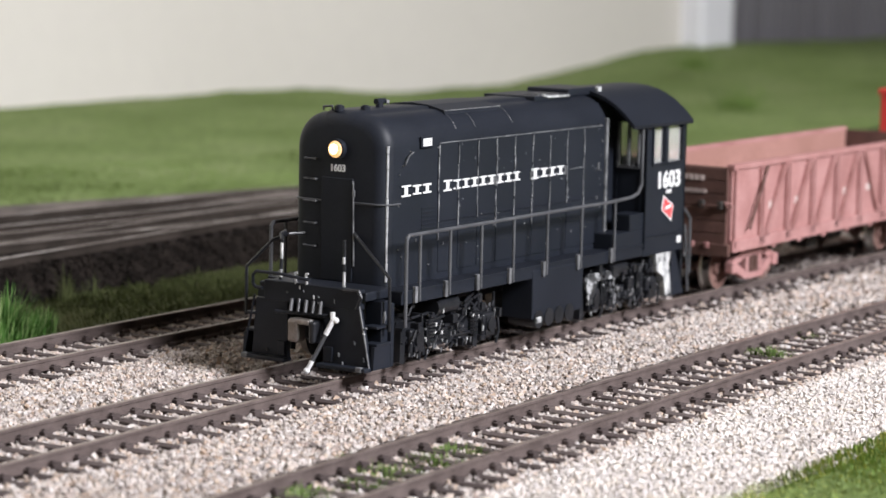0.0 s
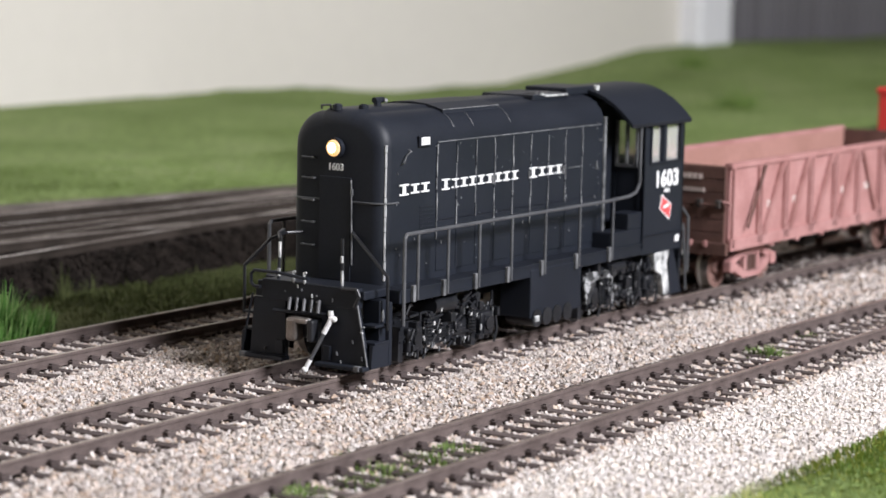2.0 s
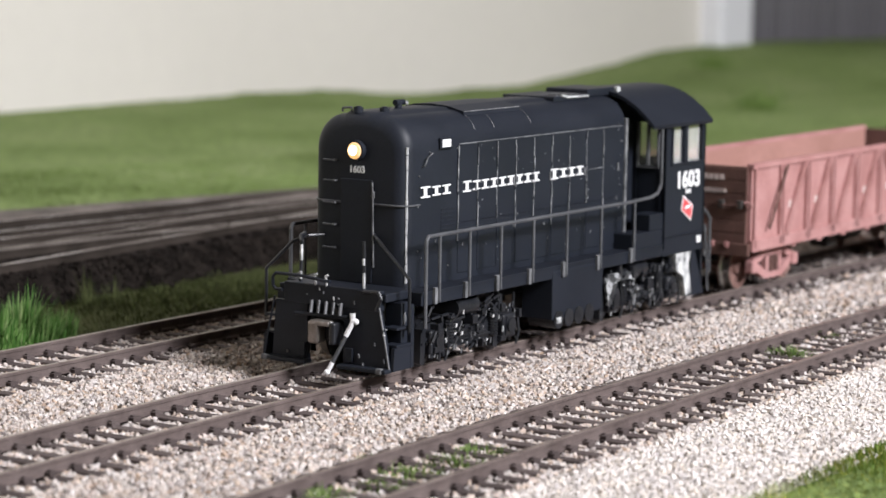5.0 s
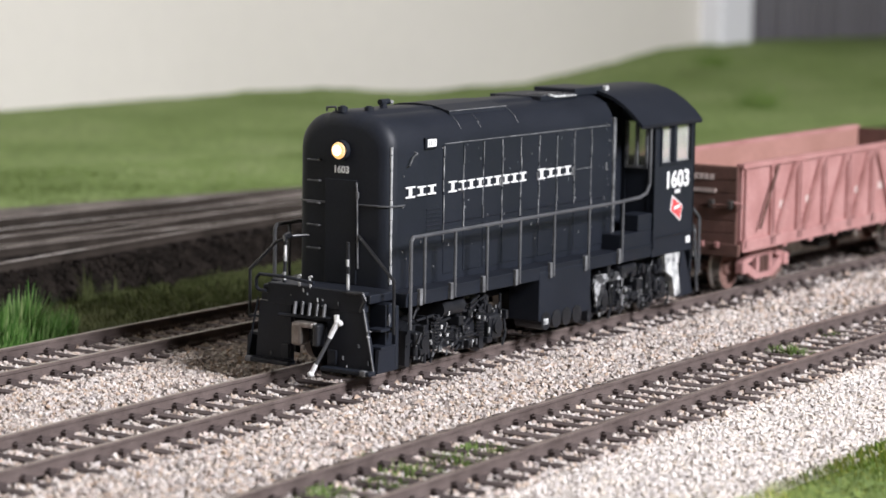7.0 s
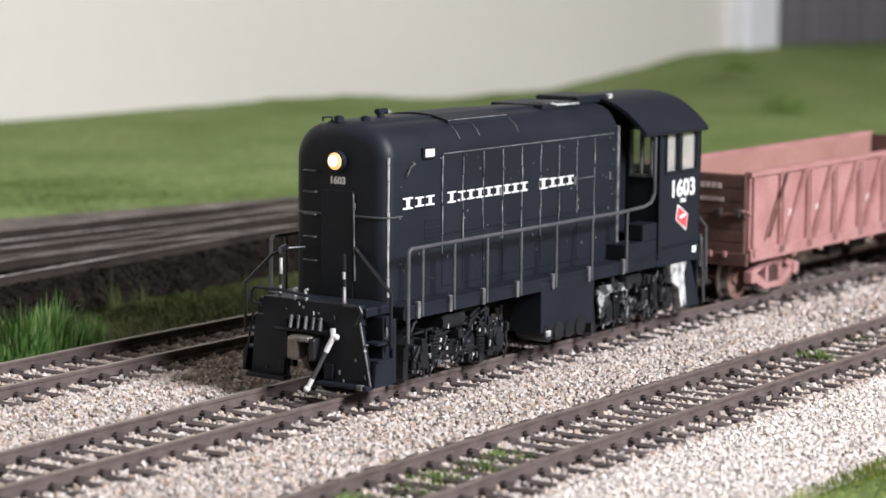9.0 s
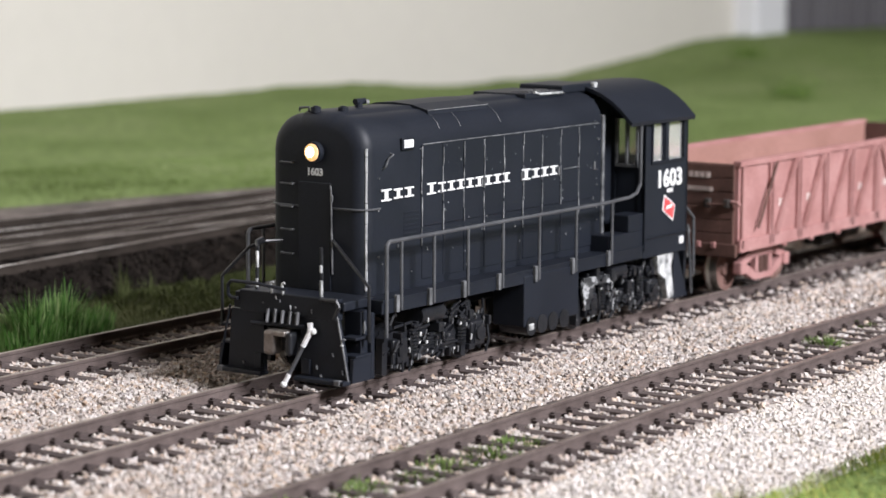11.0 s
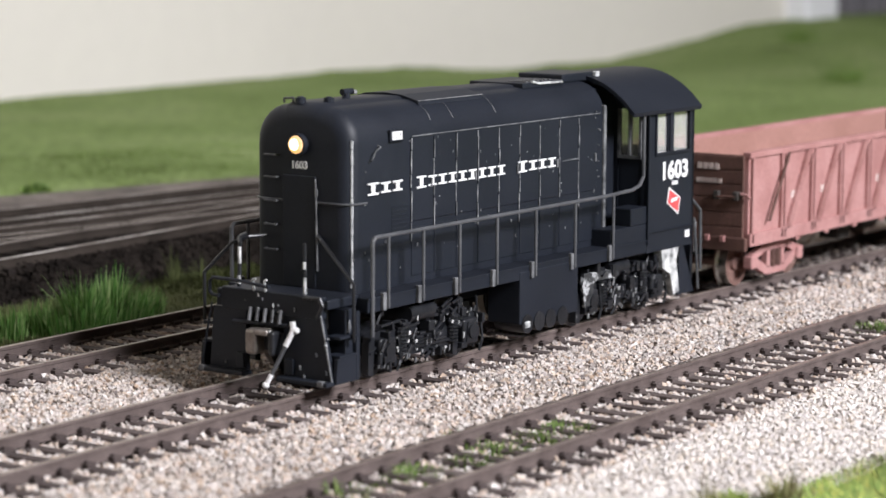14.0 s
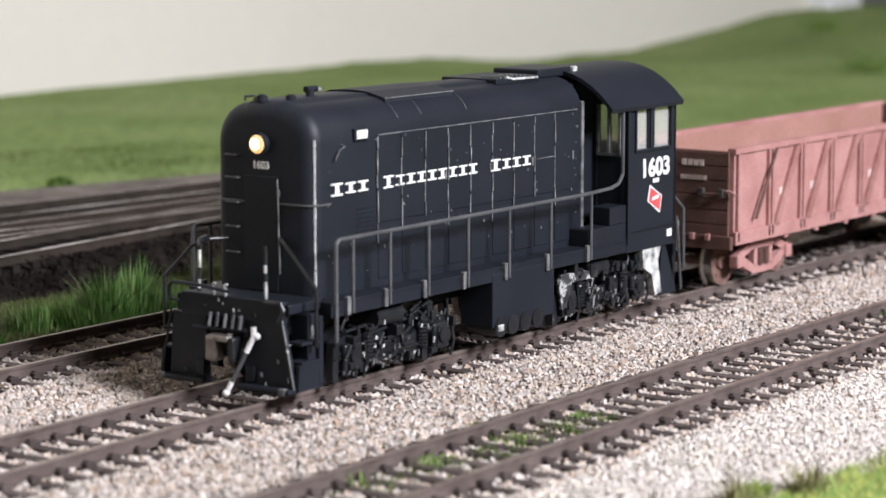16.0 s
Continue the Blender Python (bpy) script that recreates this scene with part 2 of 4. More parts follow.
def lettering(name, words, size, m, mat, parent, label="", thick=0.12):
    cu = bpy.data.curves.new(name, "FONT")
    cu.body, cu.size, cu.align_x, cu.align_y, cu.extrude = words, size * MM, "CENTER", "CENTER", thick * MM * 0.5
    cu.offset = size * 0.032 * MM
    tmp = bpy.data.objects.new(name, cu)
    scene.collection.objects.link(tmp)
    bpy.context.view_layer.update()
    me = bpy.data.meshes.new_from_object(tmp.evaluated_get(bpy.context.evaluated_depsgraph_get()))
    bpy.data.objects.remove(tmp)
    me.materials.clear()
    me.materials.append(mat)
    ob = new(name, me)
    ob.parent = parent
    ob.matrix_basis = m
    if label:
        tagged(ob, label)
    return ob


rng = np.random.default_rng(7)


def bend(x):
    """The tracks' slight curve."""
    return -1.017e-4 * (x - 397.4) ** 2


TRACK_B, TRACK_C = -53.4, 53.6


# ---- setting ----
def crest(x):
    return np.interp(x, [600, 685, 745, 850, 920, 989, 1054, 1180, 1240, 1290, 1340, 1430, 1500, 1644, 2200], [0.2, -0.6, -0.5, -0.5, 0.0, -0.9, -6.4, -6.5, -2, 2, 8, 10, 9.5, 7, 6])


def yard_edge(x):
    return np.clip(206 - 0.27 * (x - 460), 150, 222)


def bank_at(x):
    return 111.5 + 0.8 * np.sin(x * 0.11) + 0.7 * np.sin(x * 0.37)


def build_ground():
    xs = np.concatenate([np.arange(-500, 180, 20), np.arange(180, 760, 4), np.arange(760, 2700, 15)])
    ys = np.concatenate([np.arange(-420, -120, 15), np.arange(-120, 240, 3), np.arange(240, 471, 10)])
    gx, gy = np.meshgrid(xs, ys, indexing="ij")
    b = bank_at(gx)
    s = np.clip((gy - b) / 10.0, 0, 1)
    s = s * s * (3 - 2 * s)
    z = -4.3 + 5.6 * s
    e = yard_edge(gx)
    g = np.clip((gy - e) / (450 - e), 0, 1)
    z = z + np.where(gy > e, g * (crest(gx) - 1.3) + np.clip((gy - e) / 12, 0, 1) * 1.2, 0)
    rough = np.array([[noise.noise((float(a) * 0.05, float(c) * 0.05, 3.0)) for c in ys] for a in xs])
    fine = rng.normal(0, 0.12, gx.shape)
    z = z + np.where(gy > b - 4, rough * 0.9 + fine, rough * 0.25)
    near = gy < -98
    z = z + np.where(near, 1.6 * np.clip((-98 - gy) / 6, 0, 1), 0)
    v = np.stack([gx, gy, z], -1).reshape(-1, 3)
    nx, ny = gx.shape
    i = np.arange(nx * ny).reshape(nx, ny)
    f = np.stack([i[:-1, :-1], i[1:, :-1], i[1:, 1:], i[:-1, 1:]], -1).reshape(-1, 4)
    c = v[f].mean(1)
    slots = np.zeros(len(f), int)
    slots[(c[:, 1] > bank_at(c[:, 0]) - 1.0) & (c[:, 1] < yard_edge(c[:, 0]))] = 1
    slots[(c[:, 1] > -98) & (c[:, 1] < 68)] = 2
    slots[(c[:, 1] >= 68) & (c[:, 1] < bank_at(c[:, 0]) - 1.0)] = 3
    ob = from_arrays("ground", v, f, [TURF, CINDER, BED, VERGE], slots, True)
    return tagged(ob, "layout ground of green grass mat, dark cinder and ballast", "ground", kind="structure")


build_ground()


def wall(name, x0, x1, y0, y1, z0, z1, mat, label):
    return solid(name, box(bmesh.new(), x0, x1, y0, y1, z0, z1), mat, label, "wall", "structure")


wall("wall_north", -700, 1395, 470, 570, -1000, 1400, PAINT, "smooth cream painted wall behind the layout")
wall("wall_east", 2700, 2800, -1300, 570, -1000, 1400, ROOM, "plain beige painted wall")
wall("wall_west", -1300, -1200, -1300, 570, -1000, 1400, ROOM, "plain beige painted wall")
wall("wall_south", -1200, 2700, -1400, -1300, -1000, 1400, ROOM, "plain beige painted wall")
wall("wall_north_return", -1200, -700, 470, 570, -1000, 1400, ROOM, "plain beige painted wall")
solid("layout_base", box(bmesh.new(), -500, 2684, -418, 468, -1000, -16), ROOM, "plain beige base carrying the layout", "layout base", "structure")
solid("ceiling", box(bmesh.new(), -1300, 2800, -1400, 570, 1400, 1460), ROOM, "plain beige painted ceiling", "ceiling", "structure")
solid("floor", box(bmesh.new(), -1300, 2800, -1400, 570, -1060, -1000), FLOOR, "grey carpeted floor", "floor", "structure")
solid("trim", box(bmesh.new(), 1395, 1440, 455, 570, -1000, 1400, 3), TRIM, "white painted upright trim at the wall's end", "trim", "structure")


def build_shutter():
    w = tagged(new("wall_slatted", mesh_of("wall_slatted", box(bmesh.new(), 1440, 2700, 500, 570, -1000, 1400), SHUTTER)),
               "dark grey wall of upright slats", "wall", kind="structure")
    me = mesh_of("slat", box(bmesh.new(), 0, 9, 486, 503, -200, 1400, 1.5), SHUTTER)
    for i in range(90):
        s = new("slat", me)
        s.location.x = (1443 + i * 13.5) * MM
        s.parent = w


build_shutter()


# ---- tracks ----
def rail_mesh(x0, x1, y, curved=True, slope=0.0, zt=0.0, mats=None):
    """One rail: foot, web and rounded head along the line."""
    prof = [(-0.8, -2.1), (0.8, -2.1), (0.8, -1.9), (0.2, -1.65), (0.2, -0.72), (0.44, -0.58), (0.44, -0.12), (0.33, 0.0), (-0.33, 0.0), (-0.44, -0.12), (-0.44, -0.58), (-0.2, -0.72), (-0.2, -1.65), (-0.8, -1.9)]
    n = max(2, int((x1 - x0) / 8))
    xs = np.linspace(x0, x1, n)
    v, f, s = [], [], []
    k = len(prof)
    for x in xs:
        yy = y + (bend(x) if curved else 0) + slope * (x - x0)
        v += [(x, yy + a, zt + b) for a, b in prof]
    for i in range(n - 1):
        for j in range(k):
            f.append((i * k + j, (i + 1) * k + j, (i + 1) * k + (j + 1) % k, i * k + (j + 1) % k))
            s.append(1 if j in (6, 7, 8) else 0)
    ob = from_arrays("rail", v, f, mats or [RAIL_SIDE, RAIL_TOP], s)
    return ob


def sleeper_mesh():
    bm = box(bmesh.new(), -1.2, 1.2, -14.9, 14.9, -4.0, -2.12, 0.18)
    for y in (-8.25, 8.25):
        for s in (-1, 1):
            box(bm, -1.0, 1.0, y + s * 0.85, y + s * 1.9, -2.2, -1.5)
            box(bm, -0.3, 0.3, y + s * 0.6, y + s * 1.25, -1.7, -1.25)
    return mesh_of("sleeper", bm, SLEEPER)


SLEEPER_MESH = sleeper_mesh()


def build_track(y, x0, x1, shift, label):
    tr = thing("railway_track", label, "railway track", group="tracks of the line")
    for s in (-8.25, 8.25):
        rail_mesh(x0, x1, y + s).parent = tr
    for i in range(int((x1 - x0) / 5.63)):
        x = x0 + shift + i * 5.63
        o = new("sleeper", SLEEPER_MESH)
        o.matrix_basis = pose(x * MM, (y + bend(x)) * MM, 0, 0, 0, math.degrees(-2.034e-4 * (x - 397.4)) + rng.normal(0, 0.6))
        o.parent = tr
    return tr


build_track(0, 150, 760, 1.44, "brown-railed model track on dark sleepers, carrying the train")
build_track(TRACK_B, 150, 700, 2.2, "brown-railed model track with weeds between dark sleepers")
build_track(TRACK_C, 150, 760, 0.4, "empty model track beside the grass bank")


def build_yard():
    tie = mesh_of("sleeper", box(bmesh.new(), -1.2, 1.2, -10.6, 10.6, -1.8, 0.0, 0.15), DARK_TIE)
    for label, cx, cy, slope, x0, x1 in (("grey-railed yard track on dark cinders", 422, 176.5, -0.10, 300, 590),
                                         ("middle yard track with dull brown rails", 422, 148.5, -0.10, 300, 560),
                                         ("diverging yard track along the edge of the dark bank", 361, 129.25, 0.075, 290, 560)):
        tr = thing("railway_track", label, "railway track", group="yard tracks")
        for s in (-8.25, 8.25):
            rail_mesh(x0, x1, cy + s + slope * (x0 - cx), False, slope, 4.0, [YARD_WEB, YARD_RAIL]).parent = tr
        for i in range(int((x1 - x0) / 6.2)):
            x = x0 + 2 + i * 6.2
            o = new("sleeper", tie)
            o.matrix_basis = pose(x * MM, (cy + slope * (x - cx)) * MM, 1.9 * MM, 0, 0, math.degrees(math.atan(slope)))
            o.parent = tr
    tr = thing("turnout_rail", "bent grey closure rail crossing the yard tracks", "railway track")
    rail_mesh(330, 480, 162, False, -0.2, 4.05, [YARD_WEB, YARD_RAIL]).parent = tr
    bm = bmesh.new()
    v, f = [], []
    xs = np.arange(320, 640, 8.0)
    for x in xs:
        e = float(yard_edge(x))
        v += [(x, e - 15, 1.9), (x, e - 7, 3.0), (x, e + 2, 3.1), (x, e + 6, 2.0)]
    for i in range(len(xs) - 1):
        for j in range(3):
            f.append((i * 4 + j, i * 4 + 4 + j, i * 4 + 5 + j, i * 4 + 1 + j))
    bm.free()
    tagged(from_arrays("ballast_shoulder", v, f, [YARD_EDGE], None, True), "grey ballast strip along the yard's grass edge", "ballast", kind="structure")


build_yard()


def scatter_stones(name, places, sizes, mat, label):
    """Loose stones, one mesh: each a squashed and dented lump."""
    base = np.array([(x, y, z) for x in (-0.7, 0.7) for y in (-0.7, 0.7) for z in (-0.7, 0.7)])
    tri = np.array([(0, 1, 3, 2), (4, 6, 7, 5), (0, 4, 5, 1), (2, 3, 7, 6), (0, 2, 6, 4), (1, 5, 7, 3)])
    n = len(places)
    k = len(base)
    lump = base[None] * rng.uniform(0.6, 1.3, (n, k, 1)) * rng.uniform(0.65, 1.2, (n, 1, 3))
    q = rng.normal(size=(n, 4))
    q /= np.linalg.norm(q, axis=1, keepdims=True)
    w, x, y, z = q.T
    rot = np.stack([1 - 2 * (y * y + z * z), 2 * (x * y - z * w), 2 * (x * z + y * w), 2 * (x * y + z * w), 1 - 2 * (x * x + z * z), 2 * (y * z - x * w),
                    2 * (x * z - y * w), 2 * (y * z + x * w), 1 - 2 * (x * x + y * y)], -1).reshape(n, 3, 3)
    v = np.einsum("nij,nkj->nki", rot, lump) * sizes[:, None, None] + places[:, None, :]
    f = tri[None] + (np.arange(n) * k)[:, None, None]
    ob = from_arrays(name, v.reshape(-1, 3), f.reshape(-1, 4), [mat])
    return tagged(ob, label, "gravel", kind="stuff")


def strip(y0, y1, x0, x1, per_mm2, level):
    n = int((y1 - y0) * (x1 - x0) * per_mm2)
    x = rng.uniform(x0, x1, n)
    y = rng.uniform(y0, y1, n)
    return np.stack([x, y + bend(x), level(x, y) + rng.uniform(-0.28, 0.28, n)], -1)


def build_gravel():
    def between(x, y):  # low between the sleepers, heaped outside them
        d = np.minimum.reduce([np.abs(y), np.abs(y - TRACK_B), np.abs(y - TRACK_C)])
        edge = 14.7 + 0.7 * np.sin(x * 0.31 + y * 0.05) + 0.5 * np.sin(x * 0.83)
        heap = np.clip((d - edge) / 2.6, 0, 1)
        return -2.74 + 0.36 * np.exp(-((d - 8.6) / 2.6) ** 2) + 0.12 * np.sin(x * 0.13 + y) + heap * (0.62 + 0.25 * np.sin(x * 0.09 + y * 0.2))
    a = strip(-70, 68, 225, 470, 2.9, between)
    far = strip(-70, 68, 470, 760, 0.95, between)
    p = np.concatenate([a, far])
    y = p[:, 1] - bend(p[:, 0])
    d = np.minimum.reduce([np.abs(np.abs(y - c) - 8.25) for c in (0, TRACK_B, TRACK_C)])
    on = np.zeros(len(p), bool)
    for c, first in ((0, 151.44), (TRACK_B, 152.2), (TRACK_C, 150.4)):
        off = (p[:, 0] - first + 2.815) % 5.63 - 2.815
        on |= (np.abs(off) < 1.3) & (np.abs(y - c) < 14.9)
    p = p[(d > 0.98) & ~(on & (rng.uniform(0, 1, len(p)) < 0.9))]
    s = rng.uniform(0.27, 0.54, len(p)) * np.where(p[:, 0] > 470, 1.25, 1.0)
    scatter_stones("ballast_gravel", p, s, GRAVEL, "beige, pink and grey crushed stone ballast between the tracks")
    q = strip(-103, -68.6, 225, 600, 3.0, lambda x, y: -2.75 + 0.5 * np.sin(y * 0.13) - np.clip((-y - 92) / 10, 0, 1) * 0.6)
    s = rng.uniform(0.26, 0.52, len(q))
    scatter_stones("shoulder_gravel", q, s, PALE_GRAVEL, "pale crushed stone shoulder beside the near track")
    n = 2600
    x = rng.uniform(300, 520, n)
    t = rng.uniform(-1.0, 11, n)
    s01 = np.clip(t / 10, 0, 1)
    b = np.stack([x, bank_at(x) + t, -4.3 + 5.6 * s01 * s01 * (3 - 2 * s01)], -1)
    scatter_stones("bank_rubble", b, rng.uniform(0.5, 1.3, n), CINDER, "dark rubble on the bank below the yard")


build_gravel()


# ---- locomotive (local millimetres: x = 0 at the front, y = 0 on the middle line) ----
def hood_section(x, inset, n=7):
    hw, top, r = 10.3 - inset, 46.35 - inset, max(0.6, 6.2 - inset * 0.6)
    pts = [(-hw, 14.8)]
    for i in range(n + 1):
        a = math.pi / 2 * i / n
        pts.append((-hw + r * (1 - math.cos(a)), top - 0.5 - r + r * math.sin(a)))
    crown = [(-hw * 0.35, top - 0.08), (0, top), (hw * 0.35, top - 0.08)]
    left = [(-y, z) for y, z in reversed(pts)]
    return [(x, y, z) for y, z in pts + crown + left]


def build_hood(loco):
    bm = bmesh.new()
    r = 2.8
    secs = []
    for i in range(7):
        a = math.pi / 2 * i / 6
        secs.append(hood_section(9.0 + r * (1 - math.cos(a)), r * (1 - math.sin(a))))
    secs += [hood_section(x, 0) for x in (30, 60, 88.5)]
    rings = [[bm.verts.new(p) for p in s] for s in secs]
    for A, B in zip(rings, rings[1:]):
        for j in range(len(A) - 1):
            bm.faces.new((A[j], A[j + 1], B[j + 1], B[j]))
    bm.faces.new(rings[0]), bm.faces.new(rings[-1][::-1])
    bmesh.ops.recalc_face_normals(bm, faces=bm.faces[:])
    hood = part("hood", bm, BLACK, loco, "satin black hood with rounded front corners", smooth=50)
    part("rear_hood", box(bmesh.new(), 88, 98, -7.2, 7.2, 14.8, 44.5, 0.6), BLACK, loco)
    # side doors, their hinge edges and latches
    for s in (-1, 1):
        for i in range(9):
            xa = 25.9 + i * 6.68
            wd = 6.5
            d = part("hood_door", box(bmesh.new(), xa, xa + wd, s * 10.15, s * 10.5, 25.6, 39.9, 0.07), BLACK, loco)
            z = 22.2 + (i * 37 % 5) * 0.8
            bm = bmesh.new()
            k = 0
            while z < 39.4:
                ln = (3.1, 5.2, 2.2, 3.8)[(i + k) % 4]
                rod(bm, (xa + 0.02 + 0.12 * math.sin(k * 2.1 + i), s * 10.53, z), (xa + 0.02 + 0.12 * math.sin(k * 2.1 + i), s * 10.53, min(39.7, z + ln)), 0.125, 6)
                z += ln + (0.25, 0.6, 0.2)[(k + i) % 3]
                k += 1
            part("hinge", bm, SEAM, d, "worn grey hinge line")
            part("lower_door", box(bmesh.new(), xa + 0.3, xa + wd - 0.5, s * 10.15, s * 10.45, 16.2, 24.6, 0.08), BLACK, loco)
            if i % 2 == 0:
                part("latch", box(bmesh.new(), xa + 5.6, xa + 6.0, s * 10.5, s * 10.8, 31.0, 32.6, 0.08), GREY_EDGE, d)
        part("door_header", rod(bmesh.new(), (26.4, s * 10.35, 40.05), (87, s * 10.35, 40.05), 0.11, 6), GREY_EDGE, loco)
        # grille panel near the cab, rivets
        bm = bmesh.new()
        for zz in (18, 21, 24, 28, 31, 34, 37, 40):
            bmesh.ops.create_icosphere(bm, subdivisions=1, radius=0.22, matrix=Matrix.Translation((86.6, s * 10.35, zz)))
        part("rivet_row", bm, BLACK_RAIL, loco)
        part("panel_line", wire(bmesh.new(), [(73.6, s * 10.5, 32.0), (79.6, s * 10.5, 32.1)], 0.1, 6), SEAM, loco)
        for k in range(6):
            part("louver", box(bmesh.new(), 20.6, 25.2, *sorted((s * 10.25, s * 10.42)), 24.6 + k * 0.75, 24.85 + k * 0.75), BLACK, loco)
        part("hood_rib", box(bmesh.new(), 88.1, 89.0, s * 9.6, s * 10.75, 15, 41.5, 0.2), GREY_EDGE, loco)
        # number board with small plain digits
        nb = part("number_board", box(bmesh.new(), 19.6, 23.4, s * 10.2, s * 10.75, 39.5, 41.6, 0.15), BLACK, loco)
        part("number_pane", box(bmesh.new(), 20.1, 22.9, s * 10.7, s * 10.85, 39.85, 41.25, 0.05), WHITE, nb, "white number pane")
        for k in range(4):
            part("digit_bar", box(bmesh.new(), 20.45 + k * 0.62, 20.57 + k * 0.62, s * 10.8, s * 10.88, 40.1, 41.0), BLACK, nb)
        part("grab_iron", wire(bmesh.new(), [(14.2, s * 10.2, 36.6), (14.2, s * 11.0, 36.9), (15.2, s * 11.0, 38.4), (16.6, s * 11.0, 39.0), (16.6, s * 10.2, 39.2)], 0.14, 6), GREY_EDGE, loco)
        # company lettering as plain white shapes
        place_bars(loco, s)
    for x in (32.6, 39.3, 52.6):
        pts = [(x, y, z + 0.04) for _, y, z in hood_section(x, 0)[3:-3]]
        part("roof_seam", wire(bmesh.new(), pts, 0.07, 6), BLACK_RAIL, loco)
    r3 = random.Random(5)
    for k in range(90):
        s = -1 if k % 3 else 1
        x, z, w = r3.uniform(12, 87), r3.uniform(16.5, 40.5), r3.uniform(0.05, 0.13)
        part("paint_chip", box(bmesh.new(), x - w, x + w, *sorted((s * 10.3, s * 10.56)), z - w * r3.uniform(0.6, 4.0), z + w), SEAM, loco)
    # front: door, hinges, ladder rungs, band, headlight, number
    fd = part("front_door", box(bmesh.new(), 8.7, 9.05, -3.3, 3.6, 15.5, 34.2, 0.12), BLACK, loco)
    part("hinge_rod", wire(bmesh.new(), [(8.8, -3.7, 18.5), (8.6, -3.7, 24.5), (8.6, -3.5, 33.2), (8.9, -3.2, 33.8)], 0.16, 6), GREY_EDGE, fd)
    part("latch", box(bmesh.new(), 8.5, 8.8, -3.9, -3.3, 31.0, 32.2, 0.1), GREY_EDGE, fd)
    for z in (21.5, 25.7, 29.7, 33.7, 37.4):
        part("ladder_rung", wire(bmesh.new(), [(9.2, 7.2, z), (8.3, 7.2, z), (8.3, 4.7, z), (9.2, 4.7, z)], 0.16, 6), BLACK_RAIL, loco)
        part("rung_tip", box(bmesh.new(), 8.1, 8.4, 4.5, 5.0, z - 0.15, z + 0.2), GREY_EDGE, loco)
    bm = bmesh.new()
    pts = [(13.5, -10.45, 29.9)] + [(9.0 + 2.8 * (1 - math.cos(a)) - 0.1, -10.45 + 2.8 * (1 - math.sin(a)), 29.9) for a in (1.4, 1.0, 0.6, 0.3, 0.05)]
    pts += [(8.9, 0, 29.9)] + [(x, -y, z) for x, y, z in reversed(pts)]
    part("grab_band", wire(bm, pts, 0.2, 6), BLACK_RAIL, loco)
    hl = part("headlight", rod(bmesh.new(), (9.5, 0.1, 39.4), (7.9, 0.1, 39.4), 1.85, 24), BLACK, loco, "round black headlight housing", smooth=40)
    bm = bmesh.new()
    bmesh.ops.create_uvsphere(bm, u_segments=20, v_segments=10, radius=1.55, matrix=Matrix.Translation((8.0, 0.1, 39.4)) @ Matrix.Diagonal((0.45, 1, 1, 1)))
    part("lens", bm, LAMP, hl, "warm glowing lens", smooth=True)
    bm = bmesh.new()
    bmesh.ops.create_uvsphere(bm, u_segments=16, v_segments=8, radius=1.0, matrix=Matrix.Translation((7.55, 0.15, 39.45)) @ Matrix.Diagonal((0.4, 1, 1, 1)))
    part("bulb", bm, BULB, hl, "bright pale yellow bulb", smooth=True)
    lettering("front_number", "1603", 1.75, Matrix.Translation((8.93 * MM, 0.2 * MM, 35.9 * MM)) @ Euler((radians(90), 0, radians(-90))).to_matrix().to_4x4(), WHITE, loco, "small white road number")
    # corner highlight laid on as pale rods, near side only
    for s in (-1,):
        z = 16.0
        k = 0
        while z < 40.0:
            ln = (3.4, 5.1, 2.6)[k % 3]
            bm = rod(bmesh.new(), (10.18 + 0.05 * (k % 2), s * 9.82, z), (10.18 + 0.05 * ((k + 1) % 2), s * 9.82, min(z + ln, 40.4)), (0.26, 0.2, 0.23)[k % 3], 6)
            part("worn_corner", bm, CORNER_SHINE, loco, "pale grey painted highlight down the hood corner")
            z += ln + 0.15
            k += 1
    # roof fittings
    for x, w, ln in ((36.0, 7.6, 19.5),):
        bm = bmesh.new()
        out = [(-w, 44.8), (-w * 0.97, 45.6), (-w * 0.5, 46.5), (0, 46.75), (w * 0.5, 46.5), (w * 0.97, 45.6), (w, 44.8)]
        part("radiator_hatch", prism(bm, out, "x", x - 4, x + ln - 4), BLACK, loco)
        part("hatch_edge", wire(bmesh.new(), [(x - 4, -7.5, 45.55), (x + ln - 4, -7.5, 45.55)], 0.1, 6), GREY_EDGE, loco)
    bm = box(bmesh.new(), 67, 81, -6.0, 6.0, 45.5, 46.6, 0.2)
    gr = part("roof_grille", bm, BLACK, loco)
    for i in range(7):
        part("grille_bar", box(bmesh.new(), 69 + i * 1.3, 69.5 + i * 1.3, -5.4, -1.4, 46.55, 46.85), GREY_EDGE, gr)
    part("grille_rim", wire(bmesh.new(), [(70, -6.0, 46.75), (72, -6.15, 46.3), (80, -6.15, 46.2)], 0.25, 6), CHIPPED, gr)
    part("stack_cover", box(bmesh.new(), 82, 94.5, -5, 5, 45.8, 47.4, 0.3), BLACK, loco)
    part("stack_tip", box(bmesh.new(), 92.8, 94.2, -5.8, -4.9, 46.3, 47.5, 0.2), CHIPPED, loco)
    for x, y in ((11.0, 1.5), (13.5, -2.5)):
        bm = rod(bmesh.new(), (x, y, 46.0), (x, y, 47.0), 0.9, 12)
        rod(bm, (x, y, 46.9), (x, y, 47.2), 0.55, 10)
        part("roof_vent", bm, BLACK, loco)
